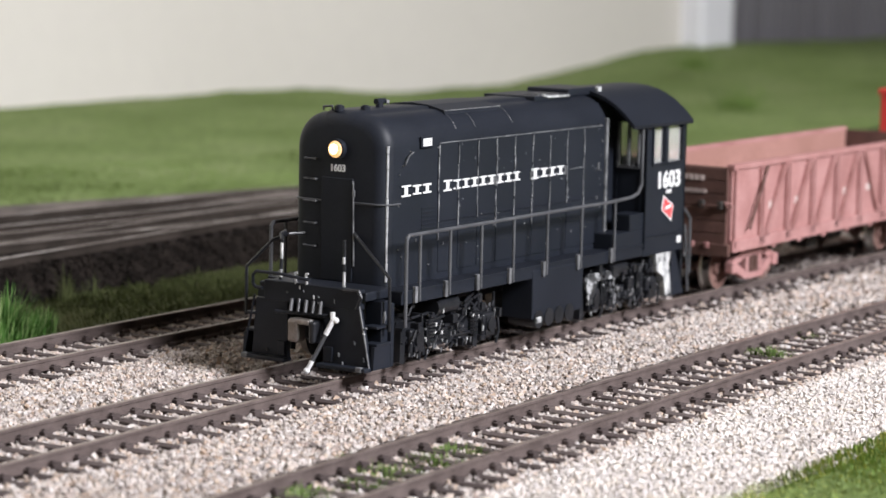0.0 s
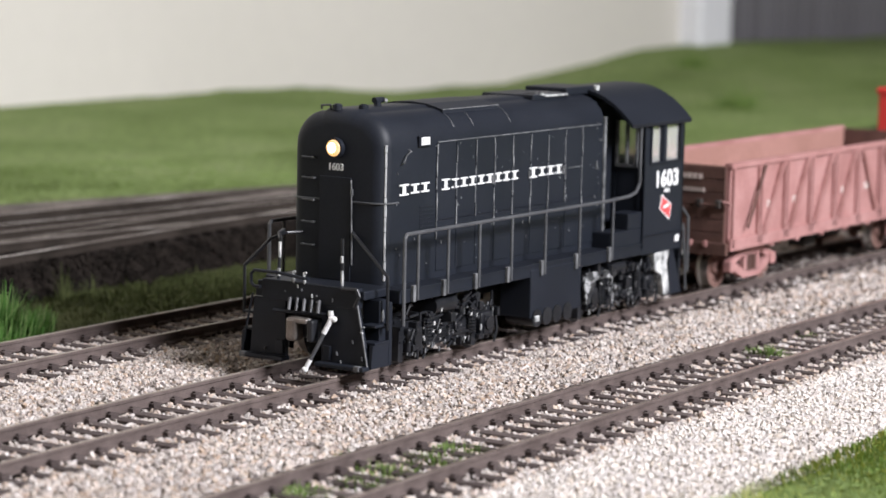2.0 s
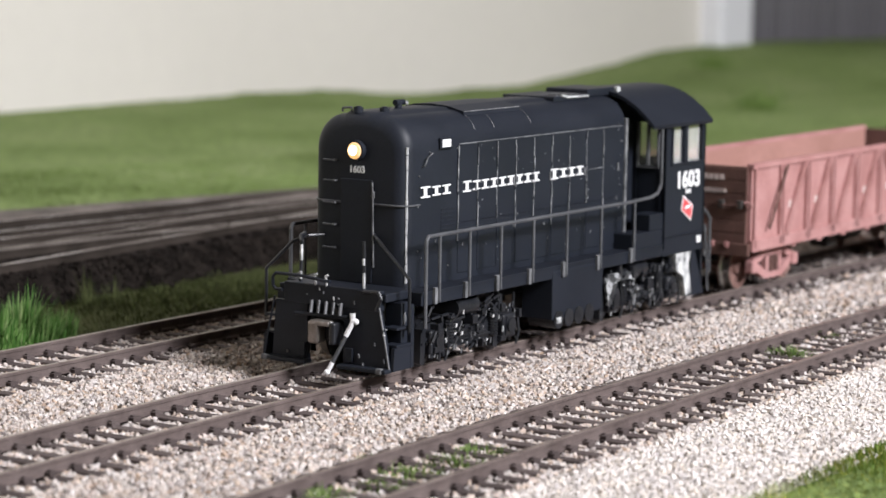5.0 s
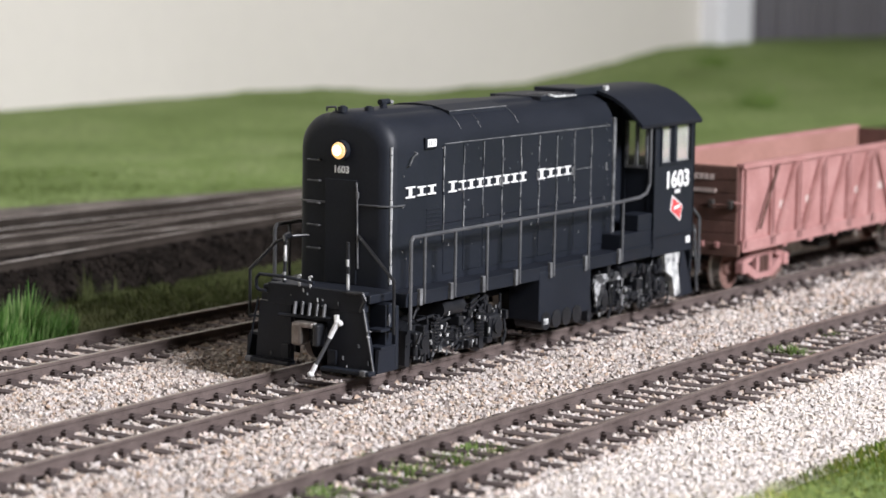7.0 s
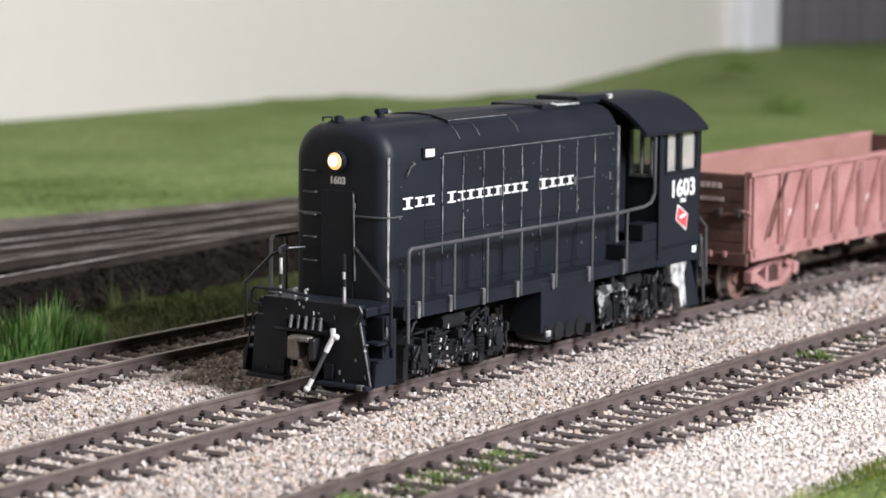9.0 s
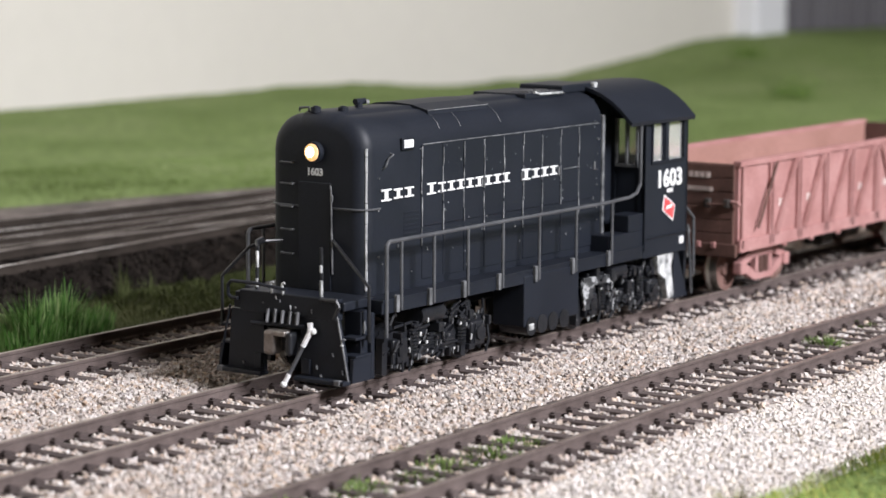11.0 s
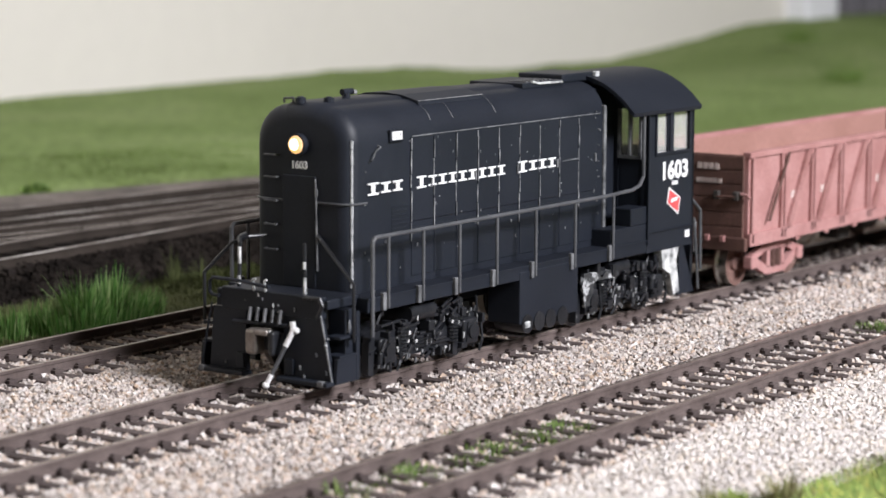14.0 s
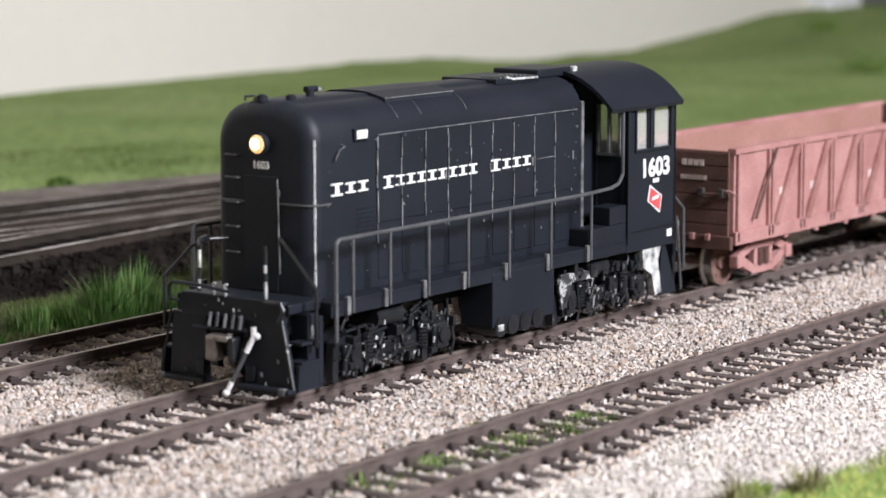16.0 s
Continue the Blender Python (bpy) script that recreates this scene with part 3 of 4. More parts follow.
    bm = wire(bmesh.new(), [(11, 5, 46), (11, 5, 46.7), (11, 3, 46.9), (11, 3, 46)], 0.2, 6)
    part("lifting_lug", bm, BLACK_RAIL, loco)
    bm = rod(bmesh.new(), (21.5, 0, 46.2), (21.5, 0, 47.5), 0.7, 12)
    rod(bm, (20.4, 0, 47.4), (23.2, 0, 47.4), 0.55, 12)
    part("horn", bm, BLACK, loco)
    part("horn_tip", rod(bmesh.new(), (23.0, -0.5, 47.3), (23.4, -0.8, 47.3), 0.4, 10), CHIPPED, loco)


def place_bars(loco, s):
    """Plain white upright bars in the rhythm of the painted words."""
    y0, y1 = s * 10.45, s * 10.62
    for count, x, pitch in ((3, 13.4, 3.4), (9, 27.3, 3.09), (4, 58.6, 3.25)):
        for k in range(count):
            w = pitch * (1.1 if k == 0 else 0.98)
            h = 2.05 if k == 0 else 1.75
            z = 32.1
            a, b, c = min(y0, y1), max(y0, y1), x + w * 0.45
            out = [(c - w * 0.4, z - h / 2), (c + w * 0.4, z - h / 2), (c + w * 0.4, z - h / 2 + 0.3), (c + w * 0.14, z - h / 2 + 0.3), (c + w * 0.14, z + h / 2 - 0.3), (c + w * 0.4, z + h / 2 - 0.3),
                   (c + w * 0.4, z + h / 2), (c - w * 0.4, z + h / 2), (c - w * 0.4, z + h / 2 - 0.3), (c - w * 0.14, z + h / 2 - 0.3), (c - w * 0.14, z - h / 2 + 0.3), (c - w * 0.4, z - h / 2 + 0.3)]
            bm = prism(bmesh.new(), out, "y", a, b)
            part("painted_bar", bm, WHITE, loco)
            x += w


def build_cab(loco):
    cab = part("cab", cab_side(-1), BLACK, loco, "black cab wall with two tall windows")
    part("cab_wall", cab_side(1), BLACK, loco)
    cab_trim(loco, -1), cab_trim(loco, 1)
    # front wall in pieces round the door window, rear wall round two windows
    bm = bmesh.new()
    for s in (-1, 1):
        a, b = sorted((s * 7.0, s * 8.1))
        box(bm, 97.6, 98.4, a, b, 14.8, 42.5)
        a, b = sorted((s * 13.4, s * 14.8))
        box(bm, 97.6, 98.4, a, b, 14.8, 40.6)
        a, b = sorted((s * 8.1, s * 13.4))
        box(bm, 97.6, 98.4, a, b, 40.2, 42.5)
    box(bm, 97.6, 98.4, -7.0, 7.0, 40.0, 46.2)
    part("cab_front", bm, BLACK, loco)
    for s in (-1, 1):
        a, b = sorted((s * 8.1, s * 13.4))
        dr = part("cab_door", box(bmesh.new(), 97.8, 98.3, a, b, 14.8, 31.0, 0.1), BLACK, loco)
        fr = bmesh.new()
        box(fr, 97.3, 98.2, a, a + 0.5, 30.6, 40.2), box(fr, 97.3, 98.2, b - 0.5, b, 30.6, 40.2), box(fr, 97.3, 98.2, a, b, 30.6, 31.2)
        box(fr, 97.3, 98.2, (a + b) / 2 - 0.25, (a + b) / 2 + 0.25, 30.6, 40.2)
        part("window_frame", fr, GREY_EDGE, dr)
        pn = part("pane", box(bmesh.new(), 97.9, 98.05, a, b, 31, 40.2), PANE, dr)
        pn.visible_shadow = False
    bm = bmesh.new()
    for y0, y1 in ((-14.8, -13.2), (-6.2, -4.8), (4.8, 6.2), (13.2, 14.8)):
        box(bm, 114.8, 115.6, y0, y1, 31.5, 39.6)
    box(bm, 114.8, 115.6, -14.8, 14.8, 13, 31.5), box(bm, 114.8, 115.6, -14.8, 14.8, 39.6, 41), box(bm, 114.8, 115.6, -9, 9, 41, 45.5)
    part("cab_rear", bm, BLACK, loco)
    part("cab_floor", box(bmesh.new(), 97, 115, -14.5, 14.5, 14.0, 14.9), BLACK, loco)
    part("control_stand", box(bmesh.new(), 100, 104, -6, 3, 15, 27, 0.4), BLACK, loco)
    # arched roof with overhang
    n = 14
    outer = [(-15.9 + 31.8 * i / n, 40.0 + 7.1 * (1 - abs(2 * i / n - 1) ** 2.55)) for i in range(n + 1)]
    inner = [(y * 0.985, z - 0.75) for y, z in reversed(outer)]
    bm = prism(bmesh.new(), outer + inner, "x", 90.5, 116.6)
    part("cab_roof", bm, BLACK, loco, "arched satin black cab roof", smooth=30)
    # big road number, small bars and the red emblem
    for s in (-1, 1):
        rot = Euler((radians(90), 0, 0 if s < 0 else radians(180))).to_matrix().to_4x4()
        lettering("cab_number", "1603", 4.75, Matrix.Translation((107.8 * MM, s * 14.9 * MM, 27.7 * MM)) @ rot @ Matrix.Diagonal((1.14, 1.0, 1, 1)), WHITE, loco, "white road number on the cab side")
        bm = bmesh.new()
        for k in range(3):
            a, b = sorted((s * 14.75, s * 14.9))
            box(bm, 107.0 + k * 0.8, 107.6 + k * 0.8, a, b, 24.9, 25.7)
        part("small_lettering", bm, WHITE, loco)
        a, b = sorted((s * 14.7, s * 14.93))
        dm = part("emblem", prism(bmesh.new(), [(105.0, 21.5), (105.8, 24.6), (110.3, 22.2), (109.5, 18.9)], "y", a, b), WHITE, loco, "red emblem edged in white")
        a, b = sorted((s * 14.8, s * 14.98))
        part("emblem_field", prism(bmesh.new(), [(105.35, 21.5), (106.0, 24.1), (109.95, 22.1), (109.3, 19.4)], "y", a, b), RED_LOGO, dm)
        a, b = sorted((s * 14.9, s * 15.02))
        part("emblem_bar", prism(bmesh.new(), [(106.4, 21.5), (106.6, 22.2), (109.0, 22.5), (108.8, 21.8)], "y", a, b), WHITE, dm)
        for xa, xb in ((100.6, 105.4), (107.2, 113.4)):
            a, b = sorted((s * 14.25, s * 14.4))
            wn = part("cab_window", box(bmesh.new(), xa, xb, a, b, 31.5, 39.5), PANE, loco, "milky clear plastic window")
            wn.visible_shadow = False
        # stepped boxes before the cab
        a, b = sorted((s * 10.3, s * 14.7))
        part("battery_box", box(bmesh.new(), 84.5, 97.6, a, b, 14.8, 18.2, 0.2), BLACK, loco)
        part("battery_box", box(bmesh.new(), 91.8, 97.6, a, b, 18.2, 21.6, 0.2), BLACK, loco)
        part("marker_patch", box(bmesh.new(), 112.3, 114.0, min(s * 14.8, s * 15.0), max(s * 14.8, s * 15.0), 14.0, 15.4, 0.05), WHITE, loco, "small white marker")


def cab_side(s):
    """One wall plate with two window openings."""
    xs, zs = (97.6, 100.6, 105.2, 107.4, 113.4, 115.6), (12.4, 31.6, 39.4, 41.0)
    bm = bmesh.new()
    v = [[bm.verts.new((x, s * 14.0, z)) for z in zs] for x in xs]
    fs = [bm.faces.new((v[i][j], v[i + 1][j], v[i + 1][j + 1], v[i][j + 1])) for i in range(5) for j in range(3) if not (j == 1 and i in (1, 3))]
    ext = bmesh.ops.extrude_face_region(bm, geom=fs)
    bmesh.ops.translate(bm, vec=(0, s * 0.8, 0), verts=[g for g in ext["geom"] if isinstance(g, bmesh.types.BMVert)])
    bmesh.ops.recalc_face_normals(bm, faces=bm.faces[:])
    return bm


def cab_trim(loco, s):
    a, b = sorted((s * 14.8, s * 15.15))
    for x0, x1, z0, z1, n in ((97.5, 98.1, 14, 40, "corner_strip"), (105.6, 107.0, 31.2, 39.6, "window_post"), (100.2, 100.7, 31.6, 39.6, "window_post"),
                              (113.3, 113.8, 31.6, 39.6, "window_post"), (100.2, 113.8, 31.1, 31.6, "window_sill"), (98.1, 115.6, 16.2, 16.4, "belt_strip")):
        part(n, box(bmesh.new(), x0, x1, a, b, z0, z1, 0.05), BLACK, loco)


def build_frame(loco):
    for s in (-1, 1):
        a, b = sorted((s * 10.2, s * 14.8))
        w = part("walkway", box(bmesh.new(), 8.0, 97.6, a, b, 12.5, 15.0, 0.15), BLACK, loco)
        part("tread_edge", box(bmesh.new(), 8.0, 97.6, min(s * 14.75, s * 14.95), max(s * 14.75, s * 14.95), 14.6, 15.05), BLACK, w)
        part("fuel_tank", box(bmesh.new(), 53.0, 72.5, min(s * 8, s * 15.0), max(s * 8, s * 15.0), 4.4, 14.0, 0.25), BLACK, loco, "black slab-sided tank below the walkway")
        bm = bmesh.new()
        for x in (55.3, 59.2, 63.0, 67.0):
            rod(bm, (x, s * 9, 4.4), (x, s * 15.2, 4.4), 1.75, 14)
        part("air_cylinder", bm, BLACK_RUN, loco, smooth=40)
        part("tank_cap", box(bmesh.new(), 54.2, 56.0, min(s * 15.1, s * 15.4), max(s * 15.1, s * 15.4), 3.7, 4.9, 0.2), CHIPPED, loco)
        # handrail
        y = s * 15.0
        rail = [(9.0, y, 8.5), (9.0, y, 24.2), (9.7, y, 24.9), (82, y, 25.0), (91.5, y, 25.3), (94.2, y, 25.9), (95.7, y, 27.6), (95.7, y, 39.4)]
        hr = part("handrail", wire(bmesh.new(), rail, 0.36, 8), BLACK_RAIL, loco, "thin grey-black wire handrail", smooth=40)
        for x in (13.4, 23.3, 34.0, 45.5, 58.0, 71.3, 84.8):
            part("stanchion", rod(bmesh.new(), (x, y, 12.8), (x, y, 25.0), 0.3, 8), BLACK_RAIL, hr)
            a, b = sorted((s * 14.8, s * 15.5))
            part("bracket", box(bmesh.new(), x - 2.0, x - 1.1, a, b, 12.6, 15.6, 0.1), GREY_EDGE, loco)
    part("frame", box(bmesh.new(), 3, 116, -6.5, 6.5, 9.0, 14.5, 0.3), BLACK_RUN, loco)
    part("front_deck", box(bmesh.new(), 0.3, 9.0, -12.5, 11.0, 13.8, 15.4, 0.25), BLACK, loco)
    part("end_beam", box(bmesh.new(), -0.42, 1.2, -11.6, 9.4, 12.2, 15.9, 0.2), BLACK, loco)
    r4 = random.Random(9)
    for k in range(15):  # chipped and scuffed spots on the end
        y = r4.uniform(-13.2, 11.4)
        z = r4.uniform(2.5, 16.0) if abs(y) > 4.5 else r4.uniform(12.4, 16.0)
        w, h = r4.uniform(0.06, 0.2), r4.uniform(0.1, 0.4)
        part("scuff", prism(bmesh.new(), [(y - w, z - h), (y + w * 0.7, z - h * 0.6), (y + w, z + h), (y - w * 0.5, z + h * 0.7)], "x", -0.72, -0.2), GREY_EDGE if k % 5 else CHIPPED, loco)
    part("rear_deck", box(bmesh.new(), 115.4, 119.0, -12.5, 12.5, 12.0, 14.2, 0.25), BLACK, loco)
    part("rear_pilot", box(bmesh.new(), 117.5, 118.6, -13.2, 13.2, 3, 12.2, 0.2), BLACK, loco)
    # front pilot in two plates with footboards and step wells
    for s, ya, yb in ((1, 4.2, 12.0), (-1, -13.8, -3.8)):
        out = [(ya, 2.2), (yb, 2.2), (yb if s > 0 else yb, 12.5), (ya if s > 0 else ya + 2.4, 12.5)] if s < 0 else [(ya, 2.2), (yb, 2.2), (yb - 0.8, 12.5), (ya, 12.5)]
        pl = part("pilot_plate", prism(bmesh.new(), out, "x", -0.3, 0.7), BLACK, loco)
        a, b = (3.6, 12.6) if s > 0 else (-14.0, -3.4)
        part("footboard", box(bmesh.new(), -2.0, 0.4, a, b, 1.5, 2.3, 0.2), BLACK, loco)
        a, b = sorted((s * 13.7, s * 14.4))
        part("step_side", prism(bmesh.new(), [(0.0, 1.8), (5.8, 1.8), (5.8, 5.9), (0.4, 5.9)], "y", a, b), BLACK, loco)
        part("step_edge", wire(bmesh.new(), [(-0.35, s * 13.75, 2.2), (-0.35, s * 12.6, 8.0), (-0.35, s * 11.5, 13.0)], 0.2, 6), GREY_EDGE if s < 0 else BLACK, loco)
        part("step_well", box(bmesh.new(), 3.4, 6.2, *sorted((s * 10.2, s * 13.7)), 1.9, 13.6, 0.15), BLACK, loco)
        a, b = sorted((s * 11.6, s * 14.5))
        for z in (5.9, 9.0):
            part("step", box(bmesh.new(), 0.9, 5.9, a, b, z, z + 0.5, 0.1), BLACK, loco)
        part("step_post", box(bmesh.new(), 5.3, 6.3, *sorted((s * 13.6, s * 14.5)), 1.8, 13.2, 0.15), BLACK, loco)
        part("worn_patch", prism(bmesh.new(), [(3.6, 9.9), (4.4, 9.7), (4.9, 10.6), (4.5, 11.9), (3.9, 11.4)], "y", *sorted((s * 13.6, s * 13.78))), SEAM, loco)
        part("bolt_block", box(bmesh.new(), -0.75, -0.2, *sorted((s * 4.4, s * 6.0)), 2.6, 5.2, 0.15), BLACK, loco)
        part("foot_chip", box(bmesh.new(), -2.1, -1.2, s * 12.6 - 0.6, s * 12.6 + 0.6, 1.5, 2.45, 0.1), GREY_EDGE, loco)
    # wire work on the end
    part("corner_grab", wire(bmesh.new(), [(3.9, -15.0, 8.4), (3.9, -15.0, 17.8), (8.8, -3.8, 24.4)], 0.3, 8), BLACK_RUN, loco)
    part("corner_grab", wire(bmesh.new(), [(3.0, 16.0, 8.4), (3.0, 16.0, 17.3), (4.5, 11.2, 22.5), (6.0, 8.8, 23.6), (9, 7.4, 23.6)], 0.3, 8), BLACK_RUN, loco)
    part("end_post", wire(bmesh.new(), [(1.2, 6.9, 15.5), (1.2, 6.6, 23.2), (2.4, 7.8, 24.0), (6, 9.5, 24.0)], 0.34, 8), BLACK_RUN, loco)
    part("end_post", rod(bmesh.new(), (1.2, -7.2, 15.5), (1.2, -7.0, 24.2), 0.3, 8), BLACK_RUN, loco)
    for y, z0, z1 in ((6.6, 16.4, 17.8), (6.45, 19.8, 22.6), (-7.3, 15.8, 18.6), (-7.2, 20.0, 21.2)):
        part("white_chip", rod(bmesh.new(), (0.85, y, z0), (0.85, y, z1), 0.3, 6), CHIPPED, loco)
    part("uncoupling_lever", wire(bmesh.new(), [(-0.9, 9.4, 14.4), (-0.9, 10.9, 14.4), (-0.9, 11.5, 15.0), (-0.9, 11.5, 16.6), (-0.9, 10.8, 17.3), (-0.9, 5.6, 17.3), (-0.9, -1.2, 16.7)], 0.3, 8), BLACK, loco)
    part("lever_end", wire(bmesh.new(), [(-0.6, -8.2, 15.6), (-0.8, -11.6, 15.8), (-0.8, -12.2, 14.6), (-0.8, -11.2, 12.6)], 0.34, 8), BLACK_RUN, loco)
    for y in (2.4, 0.0):
        part("deck_clip", wire(bmesh.new(), [(-0.2, y, 15.6), (-0.6, y, 17.6), (-0.5, y - 0.5, 17.8)], 0.22, 6), CHIPPED, loco)
    for i in range(5):
        part("hose_stub", rod(bmesh.new(), (-0.5, 3.0 - i * 1.6, 13.0), (-1.6, 2.5 - i * 1.6, 10.9), 0.35, 8), BLACK_RUN if i % 2 else BLACK_RAIL, loco)
    part("hose_rail", rod(bmesh.new(), (-1.2, 6.2, 10.5), (-1.2, -5.5, 10.8), 0.35, 8), BLACK, loco)
    # coupler
    cp = part("coupler", box(bmesh.new(), -1.2, 4.0, -1.8, 1.8, 6.2, 9.0, 0.4), BLACK_RUN, loco)
    kn = bmesh.new()
    box(kn, -3.6, -0.6, -0.4, 1.9, 5.7, 10.0, 0.6)
    box(kn, -3.4, -1.4, -2.6, 0.0, 9.0, 10.0, 0.3)
    part("knuckle", kn, STEEL, cp, "bare steel knuckle")
    part("knuckle_jaw", box(bmesh.new(), -3.2, -0.8, -3.8, -2.6, 5.8, 9.8, 0.4), BLACK_RUN, cp)
    part("pin", rod(bmesh.new(), (-2.6, -2.7, 5.9), (-2.6, -2.7, 9.9), 0.3, 8), CHIPPED, cp)
    hose = part("air_hose", wire(bmesh.new(), [(-1.4, -6.6, 10.0), (-2.0, -5.8, 8.0), (-2.8, -4.6, 5.0), (-3.6, -3.4, 2.2)], 0.36, 10), BLACK_RAIL, loco, "dark hose with white painted ends", smooth=40)
    bm = wire(bmesh.new(), [(-1.2, -7.5, 10.2), (-1.5, -6.8, 10.3), (-1.8, -6.1, 8.8), (-2.1, -5.6, 7.6)], 0.48, 10)
    bmesh.ops.create_icosphere(bm, subdivisions=2, radius=0.6, matrix=Matrix.Translation((-1.3, -7.2, 10.2)))
    rod(bm, (-1.2, -6.5, 10.4), (-1.2, -6.4, 11.6), 0.5, 8)
    part("hose_fitting", bm, WHITE_HOSE, hose, "white angle fitting", smooth=40)
    bm = rod(bmesh.new(), (-3.4, -3.7, 2.9), (-3.9, -2.9, 1.0), 0.42, 10)
    bmesh.ops.create_icosphere(bm, subdivisions=2, radius=0.6, matrix=Matrix.Translation((-3.9, -2.9, 1.1)))
    part("hose_end", bm, WHITE_HOSE, hose, "white hose coupling", smooth=40)
    # rear steps with chipped paint
    for s in (-1, 1):
        out = [(103.8, 12.6), (108.3, 13.5), (110.6, 12.2), (109.6, 9.6), (110.0, 8.0), (111.0, 3.4), (108.7, 2.9), (107.4, 7.2), (104.2, 8.8)]
        part("sander_pipe", prism(bmesh.new(), out, "y", min(s * 12.8, s * 14.6), max(s * 12.8, s * 14.6)), CHIPPED, loco, "sand trap with white paint chipping off")
        part("rear_step", prism(bmesh.new(), [(111.6, 12.5), (113.0, 12.5), (117.4, 2.6), (110.8, 2.6)], "y", min(s * 13.4, s * 14.2), max(s * 13.4, s * 14.2)), BLACK, loco)
        part("step_rail", wire(bmesh.new(), [(116.4, s * 14.6, 17.5), (116.6, s * 15.0, 12.5), (118.4, s * 14.6, 3.0)], 0.28, 6), BLACK_RAIL, loco)
        part("rear_grab", wire(bmesh.new(), [(117.6, s * 14.2, 16.5), (117.6, s * 14.2, 10.5)], 0.3, 6), CHIPPED, loco)
        part("rear_handrail", wire(bmesh.new(), [(115.8, s * 13, 22.8), (121.5, s * 13.2, 18.4), (121.8, s * 13.2, 6.4)], 0.32, 8), BLACK_RAIL, loco)


def wheel_pair(parent, x, r, mat):
    """Two flanged wheels on an axle, about its own centre."""
    def lathe(bm, y, s):
        prof = [(r + 0.7, 0.0), (r + 0.7, 0.35), (r, 0.7), (r - 0.1, 2.5), (r - 0.9, 2.5), (r - 1.2, 2.0), (1.6, 1.7), (1.3, 2.4), (0.0, 2.4)]
        n = 28
        rings = []
        for k in range(n):
            a = 2 * math.pi * k / n
            rings.append([bm.verts.new((rr * math.cos(a), y + s * d, rr * math.sin(a))) for rr, d in prof[:-1]])
        for k in range(n):
            A, B = rings[k], rings[(k + 1) % n]
            for j in range(len(A) - 1):
                f = bm.faces.new((A[j], A[j + 1], B[j + 1], B[j]))
                f.material_index = 1 if j in (1, 2) else 0
        bm.faces.new([g[-1] for g in rings]), bm.faces.new([g[0] for g in rings])
    bm = bmesh.new()
    for s in (-1, 1):
        lathe(bm, s * 7.0, s)
    rod(bm, (0, -7.2, 0), (0, 7.2, 0), 0.9, 10)
    for s in (-1, 1):
        for k in range(4):
            a = k * math.pi / 2
            rod(bm, (2.9 * math.cos(a), s * 8.4, 2.9 * math.sin(a)), (2.9 * math.cos(a), s * 9.1, 2.9 * math.sin(a)), 0.5, 6)
    bmesh.ops.recalc_face_normals(bm, faces=bm.faces[:])
    ob = part("wheelset", bm, [mat, TREAD], parent, "steel wheelset with bright treads", smooth=35)
    ob.location = (x * MM, 0, r * MM)
    return ob


